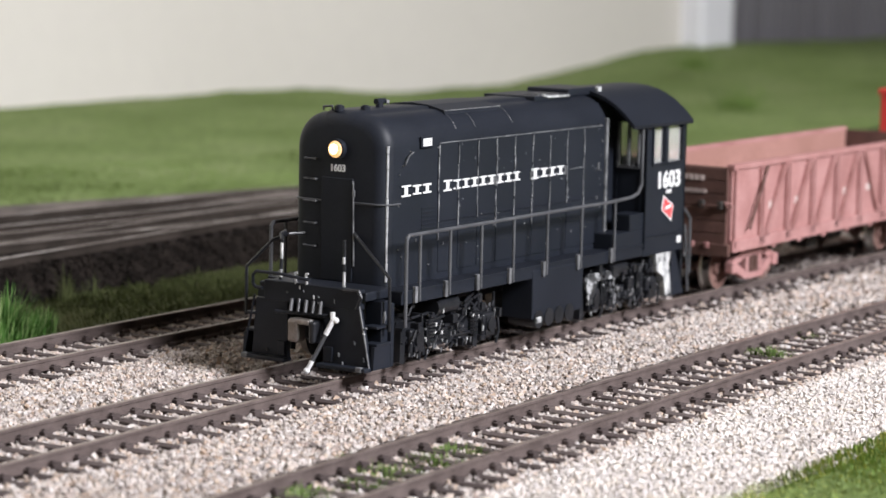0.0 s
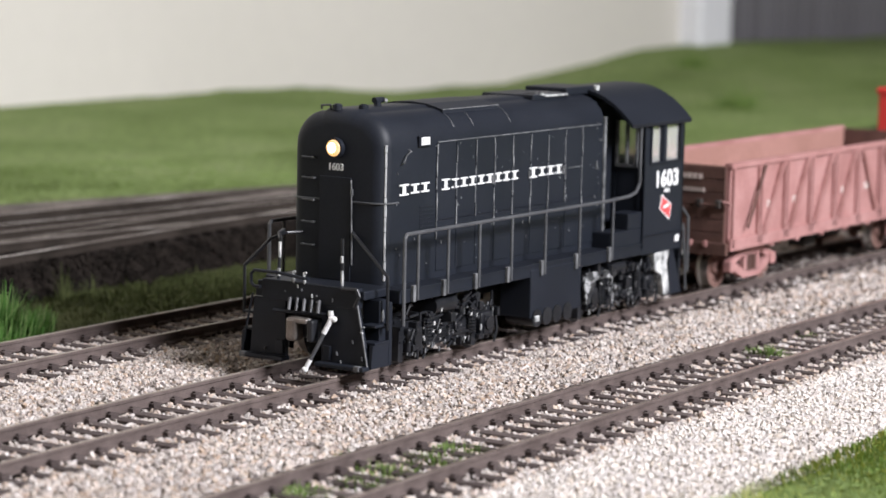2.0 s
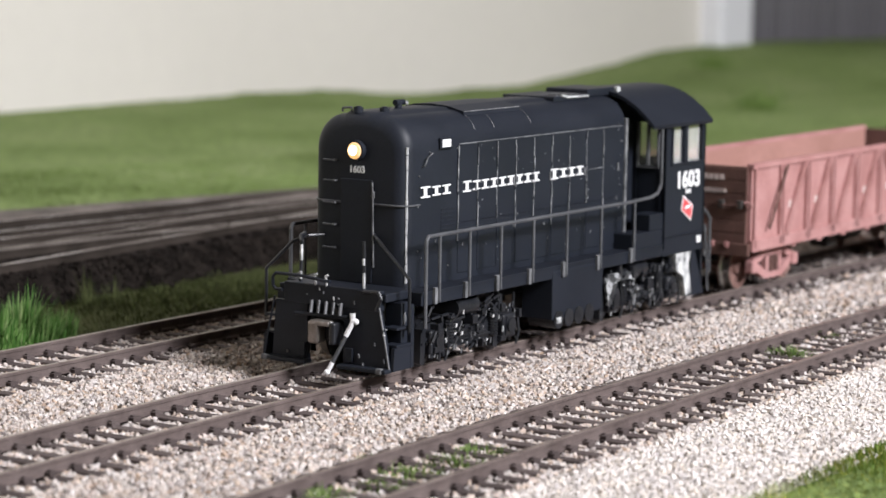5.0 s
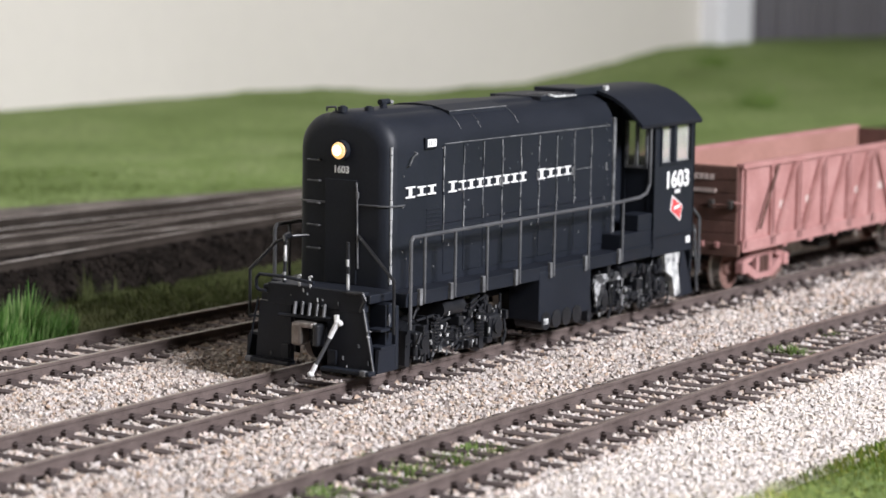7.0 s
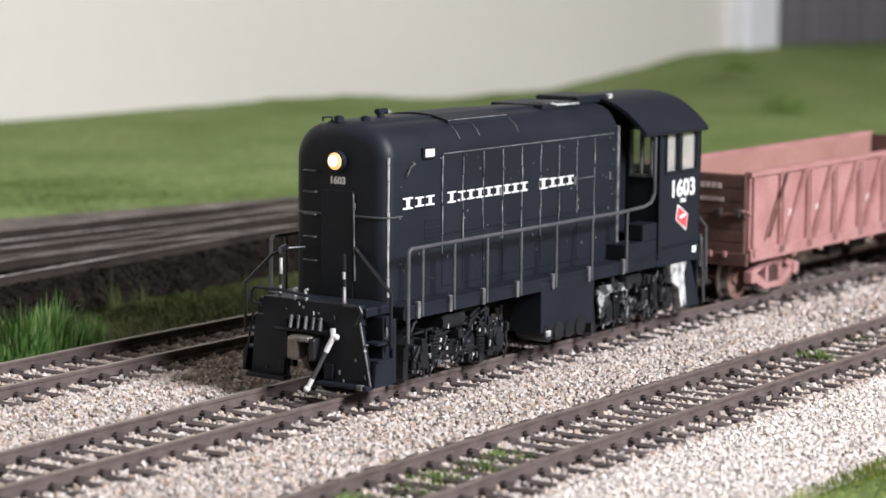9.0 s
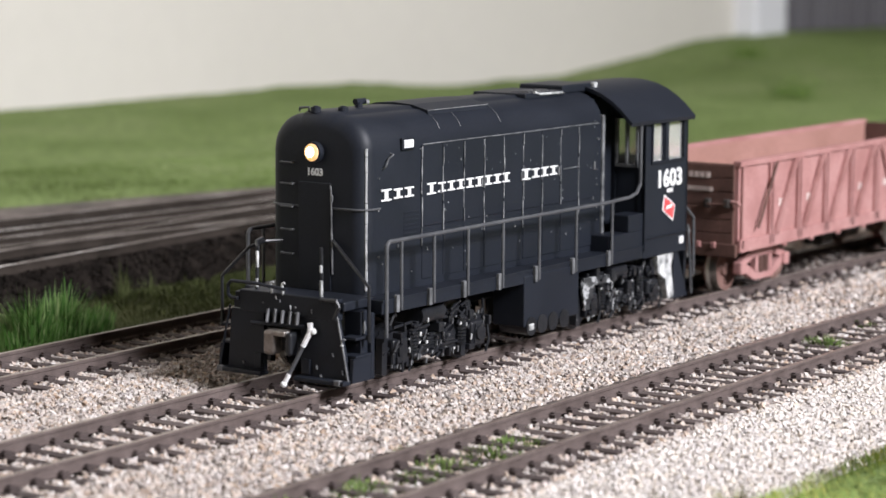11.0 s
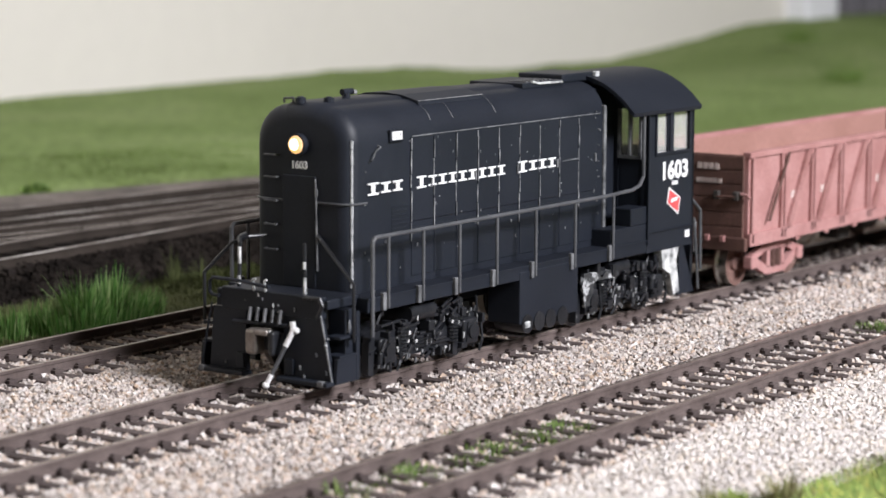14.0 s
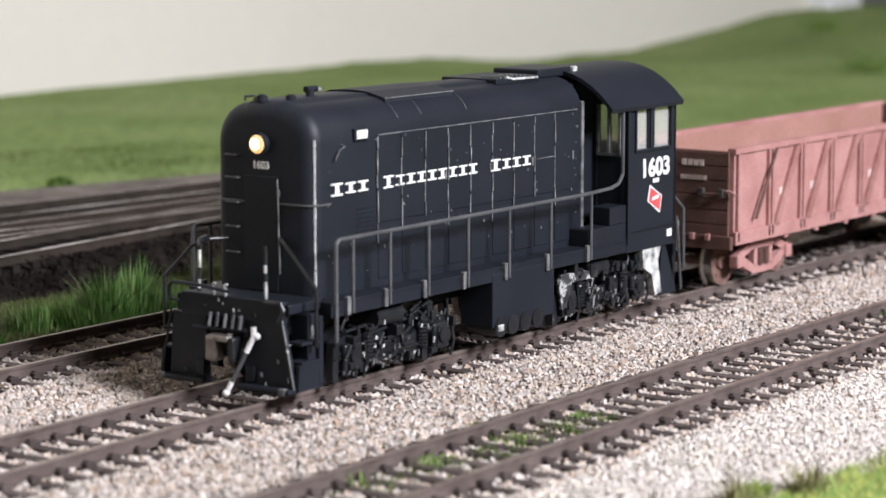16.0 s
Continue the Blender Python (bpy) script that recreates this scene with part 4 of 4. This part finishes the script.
def truck_side(parent, xc, s, chips):
    """Side frame with journal boxes, springs, brake gear and pipes."""
    y = s * 11.6
    a, b = sorted((s * 10.6, s * 12.4))
    out = [(xc - 15.5, 7.6), (xc - 13.5, 8.6), (xc - 7, 8.2), (xc - 5, 6.2), (xc + 5, 6.2), (xc + 7, 8.2), (xc + 13.5, 8.6), (xc + 15.5, 7.6), (xc + 15.5, 5.0), (xc + 9.5, 5.2),
           (xc + 7.5, 3.2), (xc - 7.5, 3.2), (xc - 9.5, 5.2), (xc - 15.5, 5.0)]
    fr = part("truck_frame", prism(bmesh.new(), out, "y", a, b), BLACK_RUN, parent, "black truck side frame with worn edges")
    for dx in (-12.2, 12.2):
        c, d = sorted((s * 11.0, s * 13.6))
        jb = part("journal_box", box(bmesh.new(), xc + dx - 2.3, xc + dx + 2.3, c, d, 2.8, 7.4, 0.45), BLACK_RUN, fr)
        part("axle_cap", rod(bmesh.new(), (xc + dx, s * 13.4, 5.2), (xc + dx, s * 14.2, 5.2), 1.3, 12), BLACK_RUN, fr)
        part("spring", stack(xc + dx * 0.62, s * 12.6, 4.0, 8.4), BLACK_RUN, fr)
        part("brake_shoe", prism(bmesh.new(), [(xc + dx - 4.6, 1.6), (xc + dx - 3.2, 1.2), (xc + dx - 2.8, 6.8), (xc + dx - 4.4, 7.2)], "y", *sorted((s * 11.4, s * 12.8))), BLACK_RUN, fr)
        part("brake_hanger", wire(bmesh.new(), [(xc + dx + 3.6, s * 12.9, 8.0), (xc + dx + 4.0, s * 13.2, 3.4), (xc + dx + 3.0, s * 13.2, 1.2)], 0.24, 6), BLACK_RUN, fr)
        part("box_lid", prism(bmesh.new(), [(xc + dx - 1.6, 3.4), (xc + dx + 1.0, 3.2), (xc + dx + 1.4, 6.6), (xc + dx - 1.2, 6.9)], "y", *sorted((s * 13.5, s * 13.8))), BLACK_RUN, fr)
    bm = bmesh.new()
    for i in range(5):
        w = 6.6 - i * 1.1
        box(bm, xc - w, xc + w, min(s * 12.2, s * 12.9), max(s * 12.2, s * 12.9), 4.2 + i * 0.55, 4.65 + i * 0.55)
    part("leaf_spring", bm, BLACK_RUN, fr)
    c, d = sorted((s * 9.0, s * 13.8))
    part("brake_cylinder", rod(bmesh.new(), (xc - 6, s * 12.4, 10.4), (xc + 1, s * 12.4, 10.4), 1.6, 12), BLACK_RUN, fr, smooth=40)
    part("brake_rod", wire(bmesh.new(), [(xc + 1, s * 12.4, 10.4), (xc + 6.5, s * 12.8, 10.0), (xc + 9.0, s * 13.2, 8.0)], 0.28, 8), BLACK_RUN, fr)
    part("pipe", wire(bmesh.new(), [(xc - 14, s * 13.2, 9.4), (xc - 9, s * 13.4, 9.8), (xc - 7.5, s * 13.2, 8.2), (xc - 3, s * 13.2, 8.6)], 0.26, 6), BLACK_RUN, fr)
    part("sand_pipe", wire(bmesh.new(), [(xc + 15, s * 12.6, 11), (xc + 16.2, s * 12.0, 6), (xc + 17.2, s * 10.4, 1.4)], 0.28, 6), BLACK_RUN, fr)
    part("bolster", box(bmesh.new(), xc - 4, xc + 4, min(s * 4, s * 11), max(s * 4, s * 11), 6.4, 11, 0.3), BLACK_RUN, fr)
    r2 = random.Random(int(xc) + s)
    for k in range(58):
        x, z = xc + r2.uniform(-15.5, 15.5), r2.uniform(2.6, 11.6)
        w, h, o = r2.uniform(0.2, 0.9), r2.uniform(0.25, 1.1), r2.uniform(12.8, 14.3)
        if k % 2:
            part("bracket", box(bmesh.new(), x - w, x + w, *sorted((s * 11.5, s * o)), z - h, z + h, 0.12), BLACK_RUN, fr)
        else:
            part("brake_rod", rod(bmesh.new(), (x - w * 2, s * o, z - h), (x + w * 2, s * (o - 0.4), z + h), 0.24, 6), BLACK_RUN, fr)
    # small pale spots: chipped paint, and glints off the gear painted on
    for k in range(chips):
        x, z = xc + r2.uniform(-15, 15), r2.uniform(2.4, 9.8)
        w, h = r2.uniform(0.08, 0.3), r2.uniform(0.12, 0.6)
        yy = s * r2.uniform(13.3, 13.9)
        part("worn_spot", prism(bmesh.new(), [(x - w, z - h), (x + w * 0.6, z - h * 0.8), (x + w, z + h * 0.7), (x - w * 0.4, z + h)], "y", yy - 0.12, yy + 0.12), GREY_EDGE if k % 3 else CHIPPED, fr)


def stack(x, y, z0, z1):
    bm = bmesh.new()
    z = z0
    while z < z1:
        rod(bm, (x, y, z), (x, y, z + 0.35), 1.15, 10)
        rod(bm, (x, y, z + 0.3), (x, y, z + 0.65), 0.75, 8)
        z += 0.6
    return bm


def build_locomotive():
    loco = thing("locomotive", "satin black model diesel switcher with white lettering and lit headlight", "locomotive", X0)
    build_hood(loco)
    build_cab(loco)
    build_frame(loco)
    wheels = []
    for xc in (27.5, 92.0):
        for s in (-1, 1):
            truck_side(loco, xc, s, 46 if xc < 50 else 54)
        wheels += [wheel_pair(loco, xc + d, 5.0, BLACK_RUN) for d in (-12.2, 12.2)]
    bm = prism(bmesh.new(), [(76.5, 10.8), (88.5, 10.4), (89.0, 9.0), (80.0, 9.0), (78.6, 4.6), (76.8, 4.4), (75.8, 8.8)], "y", -13.9, -13.3)
    part("scraped_frame", bm, SCRAPED, loco, "frame end scraped to grey")
    return loco, wheels


LOCO, LOCO_WHEELS = build_locomotive()


# ---- gondola (local millimetres from its front end) ----
def build_gondola():
    g = thing("gondola_wagon", "dusty oxide-red wooden gondola wagon with braced sides, empty, behind the locomotive", "wagon", X0 + 138.6)
    L, hw, z0, z1 = 126.0, 14.8, 10.4, 28.5
    for s in (-1, 1):
        a, b = sorted((s * (hw - 1.2), s * hw))
        sd = part("side", box(bmesh.new(), 0, L, a, b, z0, z1, 0.12), OXIDE, g, "dusty pink-red side")
        lin = part("lining", box(bmesh.new(), 1.2, L - 1.2, *sorted((s * (hw - 1.25), s * (hw - 1.6))), z0 + 2, z1 - 0.6), OXIDE_IN, g, "dusty brown lining boards")
        c, d = sorted((s * hw, s * (hw + 0.75)))
        part("top_rail", box(bmesh.new(), -0.2, L + 0.2, *sorted((s * (hw - 1.4), s * (hw + 0.5))), z1 - 0.9, z1 + 0.25, 0.1), OXIDE, sd)
        part("side_sill", box(bmesh.new(), -0.2, L + 0.2, c, d, z0 - 1.2, z0 + 1.5, 0.1), OXIDE, sd)
        n = 9
        pitch = (L - 2) / n
        for k in range(n + 1):
            x = 1 + k * pitch
            for dx in ((-0.1,) if k in (0, n) else (-1.0, 0.5)):
                part("post", box(bmesh.new(), x + dx - 0.3, x + dx + 0.5, c, d, z0 - 0.6, z1 - 0.8, 0.08), OXIDE, sd)
            if 0 < k < n:
                lean = 1 if k < n / 2 else -1
                xa, xb = x + 2.4, x + pitch - 2.2
                if lean < 0:
                    xa, xb = xb, xa
                bm = prism(bmesh.new(), [(xa - 1.0, z0 + 1.2), (xa + 1.0, z0 + 1.2), (xb + 1.0, z1 - 1.0), (xb - 1.0, z1 - 1.0)], "y", c, d - 0.2 if s > 0 else d)
                part("brace", bm, OXIDE_WORN, sd)
                part("stake_pocket", box(bmesh.new(), x + pitch * 0.5 - 0.8, x + pitch * 0.5 + 0.8, *sorted((s * hw, s * (hw + 0.5))), z0 - 1.9, z0 - 1.1), OXIDE, sd)
                if k in (1, 2, 4, 5):
                    part("faded_mark", box(bmesh.new(), x + 4.2, x + 7.6, min(s * (hw + 0.02), s * (hw + 0.1)), max(s * (hw + 0.02), s * (hw + 0.1)), 17.6, 19.2), FADED, sd)
        if s < 0:
            part("grab_iron", wire(bmesh.new(), [(-0.6, s * 15.4, 19.4), (-1.4, s * 15.4, 20.0), (-1.2, s * 13.6, 20.2)], 0.35, 6), OXIDE, g)
    for x, f in ((0, -1), (L, 1)):
        # end boards take the darker oxide, so their shade is in the colour
        e = part("end_wall", box(bmesh.new(), x - 0.5, x + 0.5, -hw + 1.0, hw - 1.0, z0, z1 - 0.4), OXIDE_DARK, g, "dark red-brown boarded end, shade painted into its colour")
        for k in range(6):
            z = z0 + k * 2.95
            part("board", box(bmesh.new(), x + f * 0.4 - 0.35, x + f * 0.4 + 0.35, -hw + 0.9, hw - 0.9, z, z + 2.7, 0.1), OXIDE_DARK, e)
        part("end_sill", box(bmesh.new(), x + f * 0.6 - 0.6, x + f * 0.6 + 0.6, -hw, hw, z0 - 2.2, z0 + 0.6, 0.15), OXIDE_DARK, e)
        for y in (-9.6, -6.0, 6.0, 9.6):
            part("end_bolt", box(bmesh.new(), x + f * 1.3 - 0.35, x + f * 1.3 + 0.35, y - 0.5, y + 0.5, z0 - 0.4, z0 + 0.9, 0.1), OXIDE, e)
        for y in (-8.0, -12.6):
            part("bracket", box(bmesh.new(), x + f * 1.2 - 0.6, x + f * 1.2 + 0.6, y - 0.6, y + 0.6, 18.8, 20.6, 0.15), DARK_UNDER, e)
        part("grab_bar", wire(bmesh.new(), [(x + f * 1.6, -8.0, 19.4), (x + f * 1.6, -12.6, 19.6)], 0.28, 6), OXIDE_DARK, e)
        part("draft_gear", box(bmesh.new(), x + f * 3 - 3, x + f * 3 + 3, -1.8, 1.8, 5.6, 8.8, 0.3), DARK_UNDER, g)
    # plain bars for the markings on the end
    for row, z, h in ((0, 25.6, 1.2), (1, 22.6, 0.9)):
        for k in range(4 + row * 2):
            part("painted_bar", box(bmesh.new(), -0.95, -0.78, -4.2 - k * (1.35 if row == 0 else 0.95), -3.2 - k * (1.35 if row == 0 else 0.95) + (0 if row == 0 else 0.25), z - h / 2, z + h / 2), FADED, g)
    part("floor_boards", box(bmesh.new(), 0, L, -hw + 1, hw - 1, z0 - 0.4, z0 + 1.2), OXIDE_IN, g)
    part("centre_sill", box(bmesh.new(), 2, L - 2, -2.2, 2.2, 6.2, z0, 0.2), DARK_UNDER, g)
    for x in (42, 84):
        part("cross_bearer", prism(bmesh.new(), [(-13.4, z0 - 0.2), (13.4, z0 - 0.2), (3, 6.2), (-3, 6.2)], "x", x - 1, x + 1), DARK_UNDER, g)
    hp = bmesh.new()
    box(hp, 54, 60, -9, -4, 4.6, z0, 0.4)
    rod(hp, (66, -7, 7.2), (74, -7, 7.2), 2.2, 12)
    part("brake_reservoir", hp, DARK_UNDER, g)
    part("brake_lever", wire(bmesh.new(), [(15.8, -15.9, 27.6), (9.4, -15.9, 17.2), (7.4, -15.9, 14.0)], 0.34, 8), OXIDE_DARK, g)
    wheels = []
    for xc in (16.8, L - 16.8):
        for s in (-1, 1):
            wagon_truck(g, xc, s)
        part("truck_bolster", box(bmesh.new(), xc - 2, xc + 2, -11, 11, 4.5, 8.5, 0.3), DARK_UNDER, g)
        wheels += [wheel_pair(g, xc + d, 4.75, WHEEL) for d in (-11.6, 11.6)]
    return g, wheels


def wagon_truck(parent, xc, s):
    a, b = sorted((s * 11.2, s * 12.6))
    bm = bmesh.new()
    for out in ([(xc - 10.6, 6.5), (xc - 5.0, 8.5), (xc + 5.0, 8.5), (xc + 10.6, 6.5), (xc + 10.6, 4.7), (xc + 4.6, 6.9), (xc - 4.6, 6.9), (xc - 10.6, 4.7)],
                [(xc - 9.8, 4.8), (xc - 8.0, 5.6), (xc - 3.6, 3.4), (xc + 3.6, 3.4), (xc + 8.0, 5.6), (xc + 9.8, 4.8), (xc + 7.6, 3.2), (xc + 4.0, 1.7), (xc - 4.0, 1.7), (xc - 7.6, 3.2)],
                [(xc - 3.9, 3.2), (xc - 2.5, 3.2), (xc - 2.5, 7.0), (xc - 3.9, 7.0)], [(xc + 2.5, 3.2), (xc + 3.9, 3.2), (xc + 3.9, 7.0), (xc + 2.5, 7.0)]):
        prism(bm, out, "y", a, b)
    fr = part("truck_frame", bm, OXIDE, parent, "dusty pink cast truck side frame")
    for dx in (-10.4, 10.4):
        part("journal_box", box(bmesh.new(), xc + dx - 1.3, xc + dx + 1.3, *sorted((s * 11.0, s * 13.2)), 3.6, 6.4, 0.35), OXIDE, fr)
    for dx in (-1.2, 1.2):
        part("spring", stack(xc + dx, s * 11.9, 3.2, 6.6), OXIDE_DARK, fr)


GONDOLA, GONDOLA_WHEELS = build_gondola()


def build_red_car():
    c = thing("hopper_wagon", "bright red wagon coupled behind the gondola", "wagon", X0 + 288)
    part("body", box(bmesh.new(), 0, 90, -14, 14, 10, 37.0, 0.6), RED_CAR, c)
    part("top_rail", box(bmesh.new(), -0.4, 90.4, -14.5, 14.5, 36.4, 38.0, 0.3), RED_CAR, c)
    for k in range(7):
        for s in (-1, 1):
            part("rib", box(bmesh.new(), 6 + k * 13, 7.4 + k * 13, min(s * 14, s * 14.9), max(s * 14, s * 14.9), 11, 36, 0.2), RED_CAR, c)
    part("underframe", box(bmesh.new(), 2, 88, -8, 8, 6, 10.2, 0.3), DARK_UNDER, c)
    ws = []
    for xc in (15, 75):
        for s in (-1, 1):
            wagon_truck(c, xc, s)
        ws += [wheel_pair(c, xc + d, 4.75, WHEEL) for d in (-10.4, 10.4)]
    return c, ws


RED, RED_WHEELS = build_red_car()


# ---- plants ----
def blades(spots, heights, width, lean, seed):
    """Grass fibres: thin bent blades of two pieces each."""
    r = np.random.default_rng(seed)
    n = len(spots)
    a = r.uniform(0, 2 * math.pi, n)
    tilt = np.abs(r.normal(0, lean, n))
    d = np.stack([np.cos(a), np.sin(a), np.zeros(n)], -1)
    side = np.stack([-np.sin(a + r.normal(0, 0.6, n)), np.cos(a), np.zeros(n)], -1) * (width * r.uniform(0.6, 1.3, n))[:, None]
    h = heights[:, None]
    mid = spots + d * (np.sin(tilt)[:, None] * h * 0.4) + np.array([0, 0, 1.0]) * h * 0.55
    top = spots + d * (np.sin(tilt)[:, None] * h * 1.05) + np.array([0, 0, 1.0]) * h * np.cos(tilt)[:, None]
    v = np.stack([spots - side, spots + side, mid + side * 0.8, mid - side * 0.8, top], 1).reshape(-1, 3)
    b = np.arange(n)[:, None] * 5
    quads = (b + np.array([[0, 1, 2, 3]])).tolist()
    tris = (b + np.array([[3, 2, 4]])).tolist()
    return v, quads + tris


def fibre_mesh(name, v, f, mat):
    me = bpy.data.meshes.new(name)
    me.from_pydata((v * MM).tolist(), [], f)
    me.materials.append(mat)
    return me


def grass_patch(name, x0, x1, y0, y1, n, h0, h1, base, seed, label, mat=BLADE, width=0.16):
    r = np.random.default_rng(seed)
    x, y = r.uniform(x0, x1, n), r.uniform(y0, y1, n)
    if y0 > 150:
        y = y + yard_edge(x) + 2 - y0
    z = np.full(n, base)
    v, f = blades(np.stack([x, y, z], -1), r.uniform(h0, h1, n), width, 0.5, seed)
    return tagged(new(name, fibre_mesh(name, v, f, mat)), label, "grass", kind="stuff")


grass_patch("turf_fibres", 235, 520, -175, -99.5, 80000, 0.8, 1.8, -3.1, 3, "short bright green static grass in front of the ballast", LAWN)
grass_patch("verge_fibres", 290, 540, 68, 110, 18000, 0.8, 1.8, -4.4, 4, "short olive green static grass below the bank", VERGE_BLADE)
grass_patch("meadow_fibres", 380, 700, 175, 275, 16000, 0.6, 1.3, 1.9, 5, "short green static grass on the far hill", MEADOW, 0.3)


def grass_tuft(x, y, z, rx, ry, n, h, seed, label, mat=TUFT, width=0.13, lean=0.28):
    r = np.random.default_rng(seed)
    a, q = r.uniform(0, 2 * math.pi, n), np.sqrt(r.uniform(0, 1, n))
    sx, sy = q * np.cos(a) * rx, q * np.sin(a) * ry
    hh = h * r.uniform(0.3, 1.1, n) * (1 - 0.6 * q ** 2) * (0.75 + 0.25 * np.sin(sx * 0.55 + seed))
    v, f = blades(np.stack([sx, sy, np.zeros(n)], -1), hh, width, lean, seed)
    ob = new("grass_tuft", fibre_mesh("grass_tuft", v, f, mat))
    ob.location = (x * MM, y * MM, z * MM)
    return tagged(ob, label, "grass tuft", "tufts along the tracks")


grass_tuft(352, 80, -4.6, 18, 7, 3400, 13.5, 11, "large deep green tuft of long grass below the bank")
grass_tuft(304, 77, -4.6, 12, 6, 1500, 13, 12, "deep green tuft of long grass beside the empty track")
grass_tuft(334, 84, -4.6, 10, 5, 700, 10, 17, "green tuft of long grass below the bank", TUFT)
for i, (x, y, h, n) in enumerate(((412, 106, 7, 60), (405, 107, 9, 110), (428, 106, 6, 40), (378, 104, 8, 70), (450, 108, 6, 40))):
    grass_tuft(x, y, -4.4, 5, 2, n, h, 20 + i, "thin olive weed at the foot of the dark bank", VERGE_BLADE, 0.1, 0.4)
for i, (x, y, rx, n) in enumerate(((432, -51.5, 7, 380), (458, -46, 5, 150), (312, -53, 12, 520), (294, -54, 10, 330), (276, -52, 10, 330), (262, -50, 9, 300), (300, -45, 7, 130))):
    grass_tuft(x, y, -3.0, rx, 5.6, n, 3.2, 40 + i, "low weeds between the sleepers of the near track", WEED, 0.2, 0.8)
for i, (x, y, h, mat) in enumerate(((283, -98, 9, DRY), (288, -97, 7, BLADE), (252, -66, 5, BLADE), (246, -62, 4, TUFT), (296, -101, 6, DRY))):
    grass_tuft(x, y, -3.2, 4, 3, 240, h, 60 + i, "pale yellow-green tuft at the ballast's edge", mat, 0.16, 0.6)


def shrub(x, y, z, size, seed):
    r = np.random.default_rng(seed)
    n = 420
    p = r.normal(0, 1, (n, 3)) * np.array([size, size * 0.8, size * 0.55]) * 0.5
    p[:, 2] = np.abs(p[:, 2])
    v, f = blades(p, r.uniform(0.9, 2.0, n), 0.45, 1.0, seed)
    ob = new("shrub", fibre_mesh("shrub", v, f, FOAM))
    ob.location = (x * MM, y * MM, z * MM)
    return tagged(ob, "small dark green foam shrub on the hill", "shrub", "shrubs on the hill")


for i, (x, y, z, s) in enumerate(((1010, 240, 1.0, 14), (1240, 380, 5, 12), (468, 212, 2, 3))):
    shrub(x, y, z, s, 80 + i)


# ---- what moves ----
def on_rails(x, front, rear):
    """A vehicle whose front end is at x, its two trucks led by the curved track within the play of the flanges."""
    ya, yb = 0.6 * bend(x + front), 0.6 * bend(x + rear)
    slope = (yb - ya) / (rear - front)
    return pose(x * MM, (ya - slope * front) * MM, 0, 0, 0, math.degrees(math.atan(slope)))


def motions():
    walk(LOCO, [(t, on_rails(X0 + d, 27.5, 92.0)) for t, d in ROLLED])
    for ob, x in ((GONDOLA, X0 + 138.6), (RED, X0 + 288)):
        walk(ob, [(t, pose((x + d) * MM, 0, 0)) for t, d in ROLLED])
    for group, r in ((LOCO_WHEELS, 5.0), (GONDOLA_WHEELS, 4.75), (RED_WHEELS, 4.75)):
        for w in group:
            x = w.location.x
            walk(w, [(t, pose(x, 0, r * MM, 0, math.degrees(d / r), 0)) for t, d in ROLLED])


motions()
